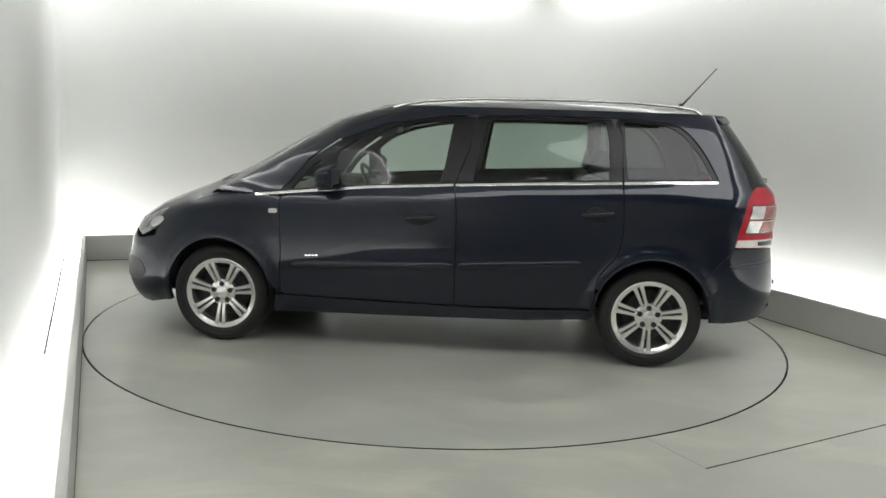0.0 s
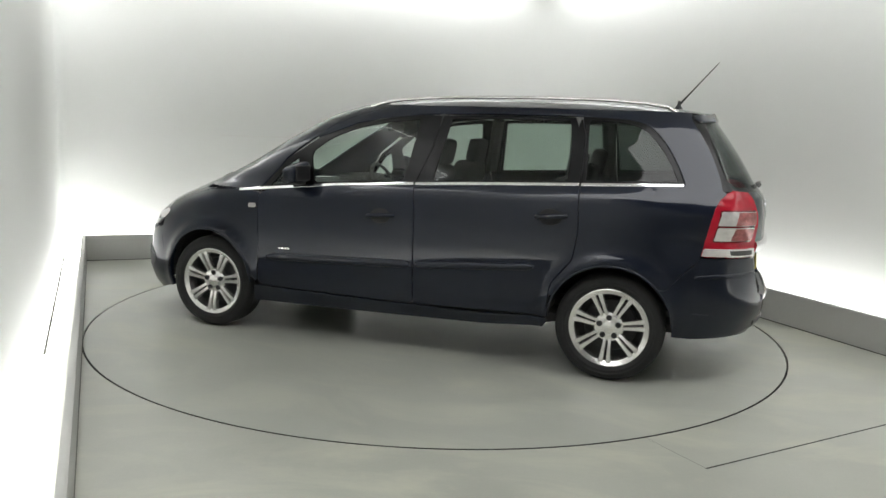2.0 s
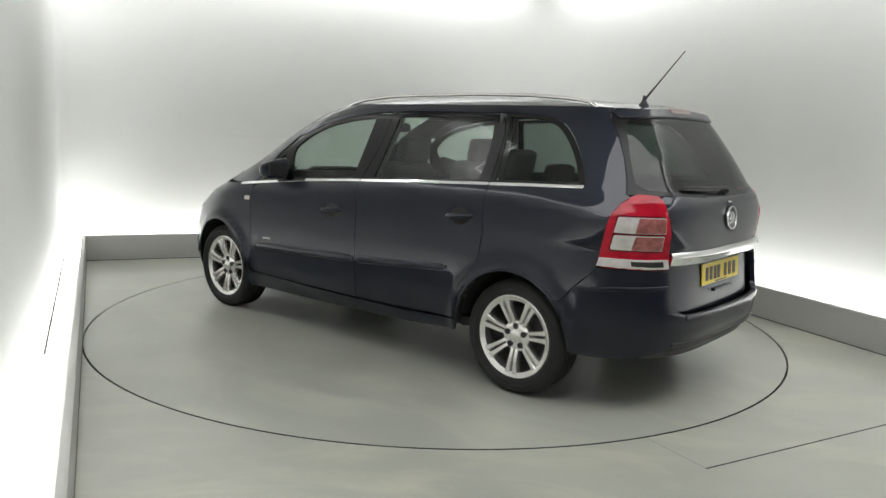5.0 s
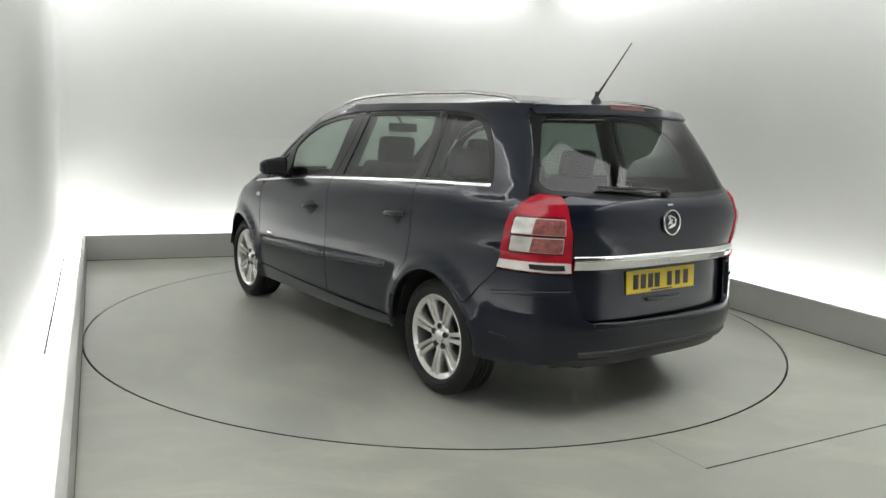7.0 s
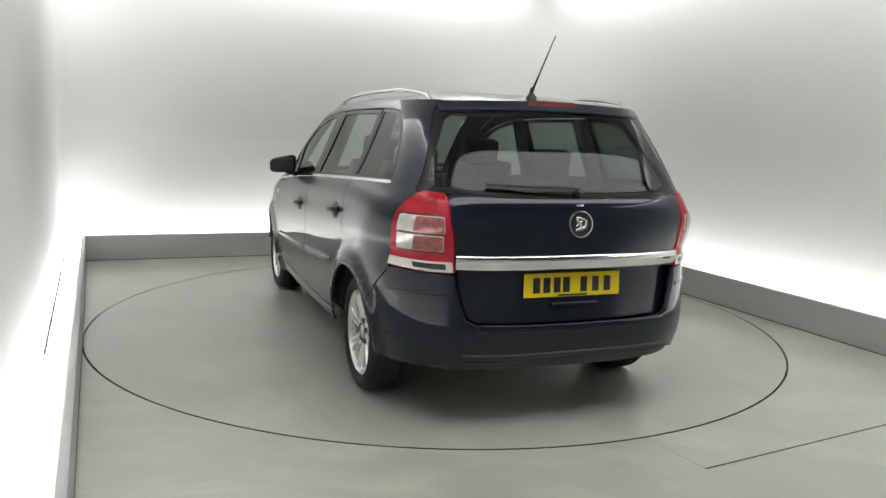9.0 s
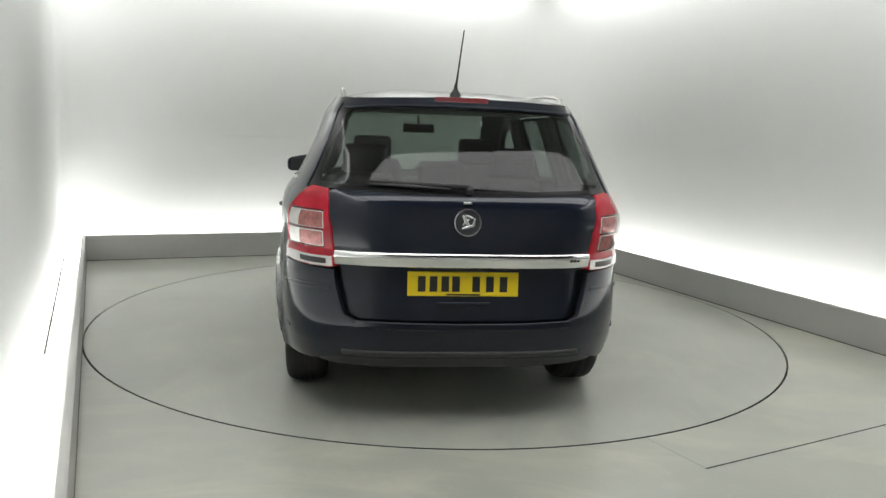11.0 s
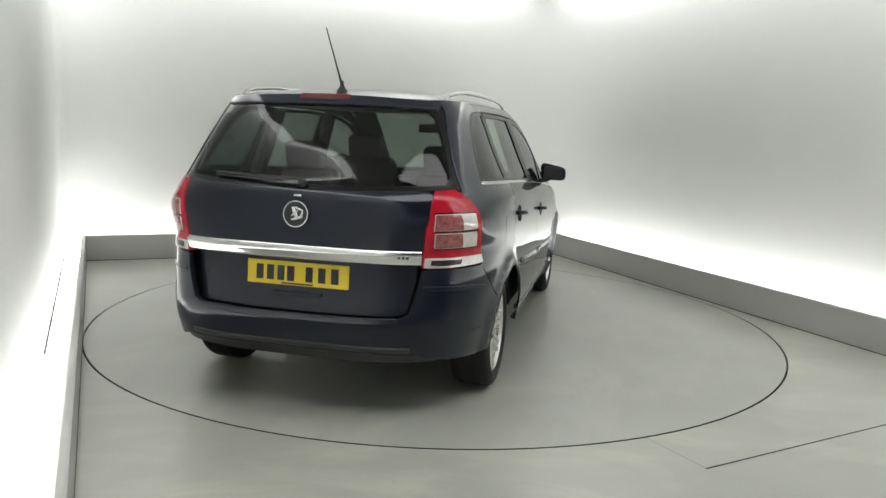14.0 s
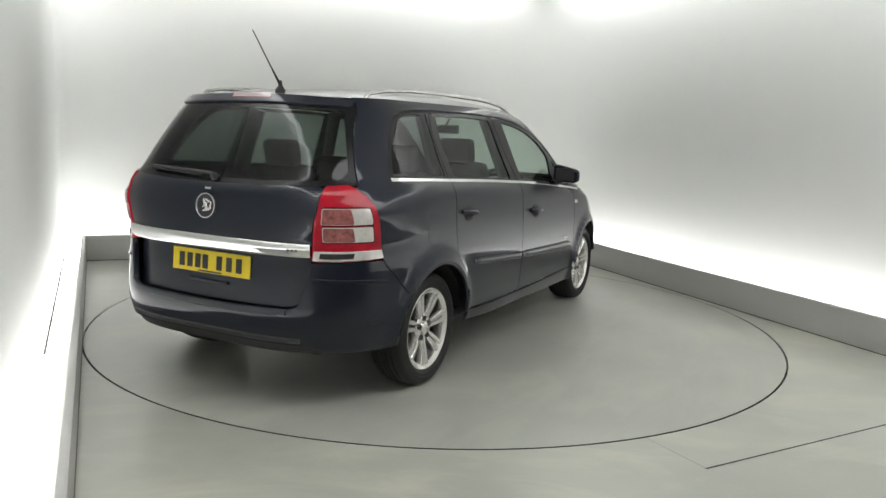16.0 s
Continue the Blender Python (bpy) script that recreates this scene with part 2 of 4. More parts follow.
    radius = [0.16, 0.9, 0.4, 0.4]
    for i, c in enumerate(loop):
        p, q = loop[i - 1], loop[(i + 1) % 4]
        u, v = (p - c).normalized(), (q - c).normalized()
        half = u.angle(v) / 2
        d = radius[i] / math.tan(half)
        centre = c + (u + v).normalized() * radius[i] / math.sin(half)
        a, b = c + u * d - centre, c + v * d - centre
        a0, a1 = math.atan2(a.y, a.x), math.atan2(b.y, b.x)
        da = (a1 - a0 + math.pi) % (2 * math.pi) - math.pi
        for k in range(13):
            t = a0 + da * k / 12
            path.append(centre + radius[i] * Vector((math.cos(t), math.sin(t))))
    mid = sum(path, Vector((0, 0))) / len(path)
    prof = [(0.0, -0.02), (0.0, 1.5), (0.0, 3.22)]

    def ring(inset, z):
        pts = []
        m = len(path)
        for i, p in enumerate(path):
            t = (path[(i + 1) % m] - path[i - 1]).normalized()
            nrm = Vector((-t.y, t.x))
            if nrm.dot(mid - p) < 0:
                nrm = -nrm
            pts.append(Vector((*(p + nrm * inset), z)))
        return pts
    m = len(path)
    bm = bmesh.new()
    rows = [[bm.verts.new(v) for v in ring(i, z)] for i, z in prof]
    for A, B in zip(rows, rows[1:]):
        for i in range(m):
            bm.faces.new((A[i], A[(i + 1) % m], B[(i + 1) % m], B[i]))
    ob = part("wall", bm, M_WALL, smooth=True, angle=60)
    sol = ob.modifiers.new("thickness", "SOLIDIFY")
    sol.thickness, sol.offset = 0.08, -1.0
    tagged(ob, "seamless white studio wall with rounded corners", "wall", kind="structure")
    bm = bmesh.new()
    bm.faces.new([bm.verts.new((v.x, v.y, 3.20)) for v in ring(-0.04, 3.20)])
    bmesh.ops.solidify(bm, geom=bm.faces[:], thickness=0.05)
    tagged(part("ceiling_upper", bm, M_CEIL), "plain white upper ceiling above the light gap", "ceiling", kind="structure")
    # Lowered ceiling panel over the turntable, with a lit gap between its edge and the walls.
    p = ring_points(0.04)
    front_l = p[0] + (p[1] - p[0]).normalized() * 1.33
    front_r = meet((p[2], p[3]), (front_l, front_l + (p[2] - p[1])))
    prism("ceiling", [front_l, p[1], p[2], front_r], 3.0, 3.05, M_CEIL, "flat white ceiling panel with a lit gap round it", bevel=0)
    g0, g1 = ring_points(0.06), ring_points(0.27)
    for nm, a, b in (("cove_light_left", 0, 1), ("cove_light_back", 1, 2), ("cove_light_right", 2, 3)):
        prism(nm, [g0[a], g0[b], g1[b], g1[a]], 3.12, 3.15, M_COVE, "glowing white strip between ceiling and wall", bevel=0)


def ceiling_light(centre, size, turn):
    root = tagged(new("ceiling_light"), "large white ceiling light box with a glowing diffuser", "ceiling light", "ceiling light boxes")
    root.matrix_basis = pose(centre[0], centre[1], 3.11, 0, 0, turn)
    bm = bmesh.new()
    for dx, dy, sx, sy in ((0, size[1] / 2, size[0], 0.04), (0, -size[1] / 2, size[0], 0.04), (size[0] / 2, 0, 0.04, size[1] - 0.05), (-size[0] / 2, 0, 0.04, size[1] - 0.05)):
        box(bm, (sx, sy, 0.06), pose(dx, dy, 0), 0.004)
    part("frame", bm, M_CEIL, root)
    bm = bmesh.new()
    box(bm, (size[0] - 0.05, size[1] - 0.05, 0.02), pose(0, 0, 0.0))
    part("diffuser", bm, M_PANEL, root, "glowing white diffuser")
    return root


def turntable():
    bm = bmesh.new()
    lathe(bm, [(0.02, -0.03), (TABLE_R - 0.006, -0.03), (TABLE_R - 0.006, -0.002), (TABLE_R - 0.008, 0.0), (0.6, 0.0), (0.02, 0.0)], 192, pose(0, 0, 0, 90, 0, 0))
    ob = part("turntable", bm, M_TURN, smooth=True, angle=30)
    bm = bmesh.new()
    lathe(bm, [(TABLE_R - 0.0075, -0.02), (TABLE_R - 0.0075, 0.0006), (TABLE_R - 0.0045, 0.0006), (TABLE_R - 0.0045, -0.02)], 192, pose(0, 0, 0, 90, 0, 0))
    part("edge_band", bm, M_JOINT, ob, "thin dark edge band")
    return tagged(ob, "round grey painted turntable flush with the floor", "turntable")


studio()
ceiling_light((1.324, -3.095), (4.6, 1.25), 22.65)
table = turntable()


from mathutils.geometry import delaunay_2d_cdt


# ---- the car: one smooth skin, from which each panel is cut ----
# Car space: x forwards, y to the car's left, z up; the origin lies on the ground midway between the axles.
def table_curve(zs, vs, smooth=0.02):
    grid = np.arange(0.0, 1.75, 0.002)
    v = np.interp(grid, zs, vs)
    k = int(smooth / 0.002)
    kern = np.hanning(2 * k + 3)
    kern /= kern.sum()
    v = np.convolve(np.pad(v, k + 1, mode="edge"), kern, mode="valid")
    return lambda z: float(np.interp(z, grid, v))


HALF_WIDTH = table_curve((0.15, 0.24, 0.32, 0.42, 0.55, 0.70, 0.86, 0.97, 1.02, 1.06, 1.20, 1.35, 1.48, 1.55, 1.60),
                         (0.80, 0.850, 0.878, 0.893, 0.901, 0.901, 0.894, 0.879, 0.858, 0.832, 0.778, 0.722, 0.670, 0.625, 0.570), 0.03)
TAIL_X = table_curve((0.15, 0.24, 0.32, 0.42, 0.50, 0.60, 0.75, 0.90, 1.00, 1.09, 1.14, 1.30, 1.42, 1.52, 1.60),
                     (-2.06, -2.12, -2.165, -2.195, -2.20, -2.187, -2.171, -2.163, -2.155, -2.141, -2.093, -1.996, -1.911, -1.836, -1.775), 0.03)
NOSE_X = table_curve((0.15, 0.22, 0.30, 0.43, 0.60, 0.73, 0.84, 0.93, 1.02, 1.11, 1.31, 1.475, 1.55, 1.60),
                     (2.13, 2.20, 2.235, 2.245, 2.205, 2.125, 1.96, 1.75, 1.51, 1.315, 0.985, 0.685, 0.44, 0.19), 0.04)
TAIL_START, TAIL_LEN, NOSE_LEN = -1.0, 1.75, 1.75
NOSE_P = table_curve((0.15, 0.42, 0.70, 0.94, 1.10, 1.6), (2.9, 2.7, 2.7, 2.7, 3.8, 4.0), 0.03)
TAIL_P = table_curve((0.2, 0.85, 1.0, 1.6), (3.8, 3.8, 4.8, 5.0), 0.03)
QC = TAIL_START - TAIL_LEN
AXLE = 1.3515
ARCH_Z, ARCH_R = 0.333, 0.350


def nose_start(z):
    return min(1.0, NOSE_X(z) - 0.85)


def flare(x, z):
    """The swelling round each wheel arch."""
    out = 0.0
    for ax in (AXLE, -AXLE):
        r = math.hypot(x - ax, z - ARCH_Z)
        if r < 0.7 and z > 0.1:
            out += 0.025 * math.exp(-((r - 0.368) / 0.044) ** 2)
    return out


def width(x, z):
    """Half the body's width; the shoulder rises with the belt line towards the tail."""
    belt = 1.058 - 0.078 * x - 0.018 * x * x
    t = min(1.0, max(0.0, (x + 2.12) / 0.80))
    fade = t * t * (3 - 2 * t) * min(1.0, max(0.0, (1.35 - x) / 0.4))
    rise = (belt - 1.047) * fade * math.exp(-((z - 1.06) / 0.18) ** 2)
    return HALF_WIDTH(z - rise)


def skin(q, z):
    """The point of the skin at the running coordinate q (x along the side, then round the ends) and height z."""
    if q < QC:
        p = skin(2 * QC - q, z)
        return Vector((p.x, -p.y, p.z))
    ns = nose_start(z)
    if q > ns + NOSE_LEN:
        p = skin(2 * (ns + NOSE_LEN) - q, z)
        return Vector((p.x, -p.y, p.z))
    if q < TAIL_START:
        th, pw, a, x0 = (TAIL_START - q) / TAIL_LEN * math.pi / 2, TAIL_P(z), TAIL_X(z) - TAIL_START, TAIL_START
    elif q > ns:
        th, pw, a, x0 = (q - ns) / NOSE_LEN * math.pi / 2, NOSE_P(z), NOSE_X(z) - ns, ns
    else:
        return Vector((q, width(q, z) + flare(q, z), z))
    s, c = math.sin(th), max(math.cos(th), 0.0)
    r = (s ** pw + c ** pw) ** (-1 / pw)
    x = x0 + a * r * s
    return Vector((x, width(x, z) * r * c + flare(x, z) * c, z))


def qx(x, z):
    """Running coordinate of the place x on the side."""
    ns = nose_start(z)
    if x < TAIL_START:
        f = min((TAIL_START - x) / (TAIL_START - TAIL_X(z)), 0.9999)
        return TAIL_START - math.atan2(f, (1 - f ** TAIL_P(z)) ** (1 / TAIL_P(z))) / (math.pi / 2) * TAIL_LEN
    if x > ns:
        f = min((x - ns) / (NOSE_X(z) - ns), 0.9999)
        return ns + math.atan2(f, (1 - f ** NOSE_P(z)) ** (1 / NOSE_P(z))) / (math.pi / 2) * NOSE_LEN
    return x


def qy(y, z):
    """Running coordinate of the place y on the tail."""
    c = min(abs(y) / HALF_WIDTH(z), 0.9999)
    q = TAIL_START - math.atan2((1 - c ** TAIL_P(z)) ** (1 / TAIL_P(z)), c) / (math.pi / 2) * TAIL_LEN
    return q if y >= 0 else 2 * QC - q


def ny(y, z):
    """Running coordinate of the place y on the nose."""
    ns = nose_start(z)
    c = min(abs(y) / HALF_WIDTH(z), 0.9999)
    return ns + math.atan2((1 - c ** NOSE_P(z)) ** (1 / NOSE_P(z)), c) / (math.pi / 2) * NOSE_LEN


def skin_normal(q, z, h=0.004):
    n = (skin(q + h, z) - skin(q - h, z)).cross(skin(q, z + h) - skin(q, z - h))
    n.normalize()
    p = skin(q, z)
    return n if n.dot(Vector((p.x * 0.25, p.y, 0))) > 0 else -n


def arc(cx, cz, r, a0, a1, n=28):
    return [(cx + r * math.cos(radians(a0 + (a1 - a0) * i / n)), cz + r * math.sin(radians(a0 + (a1 - a0) * i / n))) for i in range(n + 1)]


def fillet(poly, radii):
    """Rounds the corners of a polygon; radii: one number, or one for each corner."""
    out, n = [], len(poly)
    for i, c in enumerate(poly):
        r = radii if isinstance(radii, (int, float)) else radii[i]
        c, p, q = Vector(c), Vector(poly[i - 1]), Vector(poly[(i + 1) % n])
        u, v = p - c, q - c
        d = min(r, u.length * 0.45, v.length * 0.45)
        if d < 1e-4:
            out.append(tuple(c))
            continue
        a, b = c + u.normalized() * d, c + v.normalized() * d
        for k in range(7):
            t = k / 6
            out.append(tuple((1 - t) ** 2 * a + 2 * t * (1 - t) * c + t * t * b))
    return out


def dense(poly, step):
    out = []
    for i, a in enumerate(poly):
        b = poly[(i + 1) % len(poly)]
        n = max(1, int(math.dist(a, b) / step))
        out += [(a[0] + (b[0] - a[0]) * k / n, a[1] + (b[1] - a[1]) * k / n) for k in range(n)]
    return out


def inside(p, poly):
    hit, j = False, len(poly) - 1
    for i in range(len(poly)):
        (xi, yi), (xj, yj) = poly[i], poly[j]
        if (yi > p[1]) != (yj > p[1]) and p[0] < (xj - xi) * (p[1] - yi) / (yj - yi) + xi:
            hit = not hit
        j = i
    return hit


def cut_panel(name, poly, mat, parent, off=0.0, thick=0.014, step=0.035, side=1, label="", edge=0.0035, bulge=0.0, holes=(), conv=True):
    """A panel of the skin inside the outline poly, in (x, z) or, with conv off, in (q, z); off: metres proud of the skin."""
    def prep(pl):
        pl = dense(pl, 0.02)
        if conv:
            pl = [(qx(x, z), z) for x, z in pl]
        return pl
    outline = prep(poly)
    cuts = [prep(h) for h in holes]
    n = len(outline)
    pts, edges = list(outline), [(i, (i + 1) % n) for i in range(n)]
    for c in cuts:
        k = len(pts)
        pts += c
        edges += [(k + i, k + (i + 1) % len(c)) for i in range(len(c))]
    q0, q1 = min(p[0] for p in outline), max(p[0] for p in outline)
    z0, z1 = min(p[1] for p in outline), max(p[1] for p in outline)
    border = np.array(pts)
    nq, nz = max(2, int((q1 - q0) / step)), max(2, int((z1 - z0) / step))
    for i in range(1, nq):
        for j in range(1, nz):
            p = (q0 + (q1 - q0) * i / nq, z0 + (z1 - z0) * j / nz)
            if inside(p, outline) and not any(inside(p, c) for c in cuts) and np.min(np.hypot(border[:, 0] - p[0], border[:, 1] - p[1])) > step * 0.4:
                pts.append(p)
    v2, e2, f2, ov, oe, of = delaunay_2d_cdt([Vector(p) for p in pts], edges, [], 0, 1e-6)
    tris = []
    for f in f2:
        cx, cz = sum(v2[i].x for i in f) / 3, sum(v2[i].y for i in f) / 3
        if inside((cx, cz), outline) and not any(inside((cx, cz), c) for c in cuts):
            tris.append(tuple(f))
    verts, normals = [], []
    flip = Vector((1, side, 1))
    for v in v2:
        nrm, pt = skin_normal(v.x, v.y), skin(v.x, v.y)
        o = off
        if bulge:
            d = float(np.min(np.hypot(border[:, 0] - v.x, border[:, 1] - v.y)))
            o += bulge * (1 - max(0.0, 1 - d / 0.03) ** 2)
        verts.append((pt + nrm * o) * flip)
        normals.append(nrm * flip)
    # Outward winding.
    tris = [t if (verts[t[1]] - verts[t[0]]).cross(verts[t[2]] - verts[t[0]]).dot(normals[t[0]] + normals[t[1]] + normals[t[2]]) > 0 else t[::-1] for t in tris]
    # Rounded edge and return flange along every border.
    count = {}
    for t in tris:
        for i in range(3):
            count[(t[i], t[(i + 1) % 3])] = 1
    rim = [e for e in count if (e[1], e[0]) not in count]
    faces = list(tris)
    low, deep = {}, {}
    outw = {}
    for a, b in rim:
        d = (verts[b] - verts[a]).cross(normals[a])
        for k in (a, b):
            outw[k] = outw.get(k, Vector()) + d
    for k, d in outw.items():
        d = d.normalized()
        low[k] = len(verts)
        verts.append(verts[k] + d * edge * 0.6 - normals[k] * edge)
        normals.append((normals[k] * 0.4 + d).normalized())
        deep[k] = len(verts)
        verts.append(verts[k] + d * edge * 0.6 - normals[k] * thick)
        normals.append(d)
    for a, b in rim:
        faces.append((b, a, low[a], low[b]))
        faces.append((low[b], low[a], deep[a], deep[b]))
    return mesh_part(name, verts, faces, mat, parent, normals, label=label)


GAP = 0.0035


def smooth_path(pts, n=6):
    """A soft curve through the points."""
    out = []
    for i in range(len(pts) - 1):
        p0, p1, p2, p3 = (Vector(pts[max(0, min(len(pts) - 1, k))]) for k in (i - 1, i, i + 1, i + 2))
        for k in range(n):
            t = k / n
            v = 0.5 * (2 * p1 + (p2 - p0) * t + (2 * p0 - 5 * p1 + 4 * p2 - p3) * t * t + (3 * p1 - p0 - 3 * p2 + p3) * t ** 3)
            out.append((v.x, v.y))
    return out + [tuple(pts[-1])]


# The rear pillar's edge against the tailgate, and the rear side window's outline.
PILLAR_EDGE = smooth_path([(-1.704, 1.549), (-1.706, 1.520), (-1.722, 1.485), (-1.765, 1.425), (-1.83, 1.315), (-1.878, 1.205), (-1.898, 1.140), (-1.901, 1.127)])
SIDE_WINDOW = smooth_path([(-1.700, 1.147), (-1.699, 1.162), (-1.672, 1.220), (-1.620, 1.312), (-1.553, 1.400), (-1.480, 1.462), (-1.40, 1.492), (-1.25, 1.505), (-1.103, 1.508)])


def arch_path(ax, r, a0, a1, n=30):
    return arc(ax, ARCH_Z, r, a0, a1, n)


def car_shell(car):
    A = AXLE
    p = {}
    for side in (1, -1):
        # Front wing above the arch.
        wing = [(0.953, 0.37), (0.943, 0.60), (0.958, 0.955), (1.12, 0.965), (1.38, 0.945), (1.66, 0.865), (1.80, 0.79), (1.83, 0.62), (1.79, 0.50)]
        wing += arch_path(A, ARCH_R, 30, 166)
        cut_panel("front_wing", wing, M_PAINT, car, side=side)
        # Doors.
        fd = [(0.945, 0.345), (0.935, 0.60), (0.950, 0.955), (0.86, 0.985), (0.40, 1.030), (-0.125, 1.064), (-0.150, 0.90), (-0.155, 0.335)]
        d1 = cut_panel("front_door", fillet(fd, [0.05, 0.3, 0.03, 0.1, 0.1, 0.01, 0.05, 0.04]), M_PAINT, car, side=side)
        rd = [(-0.163, 0.335), (-0.158, 0.90), (-0.133, 1.064), (-0.60, 1.092), (-1.135, 1.118), (-1.150, 0.86), (-1.13, 0.72)]
        rd += [(-1.115, 0.685), (-1.065, 0.628), (-1.015, 0.56), (-1.002, 0.48), (-0.997, 0.36)]
        d2 = cut_panel("rear_door", rd, M_PAINT, car, side=side)
        # Sill.
        cut_panel("sill", [(0.968, 0.335), (0.30, 0.322), (-0.60, 0.322), (-0.997, 0.345), (-0.998, 0.318), (-0.975, 0.288), (-0.60, 0.258), (0.30, 0.235), (0.985, 0.225)], M_PAINT, car, side=side)
        # Rear quarter from the door to the lamp and up the pillar.
        quarter = [(-1.143, 1.118), (-1.70, 1.142)] + [(x - 0.006, z + 0.004) for x, z in SIDE_WINDOW] + [(-1.06, 1.515), (-0.50, 1.512), (-0.12, 1.500), (0.10, 1.475), (0.34, 1.430), (0.60, 1.33), (0.62, 1.335),
                   (0.50, 1.415), (0.33, 1.480), (0.14, 1.532), (0.0, 1.549), (-0.50, 1.552), (-1.10, 1.552), (-1.50, 1.552)]
        pill = PILLAR_EDGE + [(-1.926, 1.116), (-1.894, 1.081), (-1.870, 1.03), (-1.852, 0.95), (-1.828, 0.82), (-1.818, 0.765)]
        low = [(-1.80, 0.735), (-1.72, 0.66), (-1.655, 0.575)]
        quarter = quarter + pill + low + arch_path(-A, ARCH_R, 136, 25, 30) + [(-1.009, 0.495), (-1.021, 0.557), (-1.071, 0.622), (-1.121, 0.680), (-1.137, 0.722), (-1.157, 0.86)]
        cut_panel("rear_quarter", quarter, M_PAINT, car, side=side)
        p[side] = (d1, d2)
    return p


def mirror_poly(half):
    """Closes a half outline (running coordinate, z) over the tail's middle."""
    return half + [(2 * QC - q, z) for q, z in reversed(half)]


def swept_bar(name, profile, y_end, mat, parent, label):
    """A bar of one profile (z, metres proud of the skin), from the top down, swept across the tail."""
    n, m = 72, len(profile)
    a = qy(y_end, profile[m // 2][0])
    rows = [[skin(q, z) + skin_normal(q, z) * o for z, o in profile] for q in (a + (2 * QC - 2 * a) * i / n for i in range(n + 1))]
    verts = [v for r in rows for v in r]
    faces = [(i * m + j, i * m + j + 1, (i + 1) * m + j + 1, (i + 1) * m + j) for i in range(n) for j in range(m - 1)]
    faces += [tuple(range(m))[::-1], tuple(n * m + j for j in range(m))]
    f = faces[(n // 2) * (m - 1) + m // 2]
    if (verts[f[1]] - verts[f[0]]).cross(verts[f[2]] - verts[f[0]]).x > 0:
        faces = [g[::-1] for g in faces]
    ob = mesh_part(name, verts, faces, mat, parent, label=label)
    ob.data.set_sharp_from_angle(angle=radians(50))


def chrome_strip(gate):
    """The bar over the number plate, with a raised ridge along its middle."""
    profile = [(0.848, -0.035), (0.848, 0.003), (0.8465, 0.007), (0.842, 0.0105), (0.834, 0.0135), (0.826, 0.0152), (0.820, 0.0150),
               (0.813, 0.0125), (0.803, 0.0085), (0.792, 0.0050), (0.783, 0.0020), (0.7805, -0.002), (0.7805, -0.035)]
    swept_bar("chrome_strip", profile, 0.596, M_CHROME, gate, "polished chrome strip")


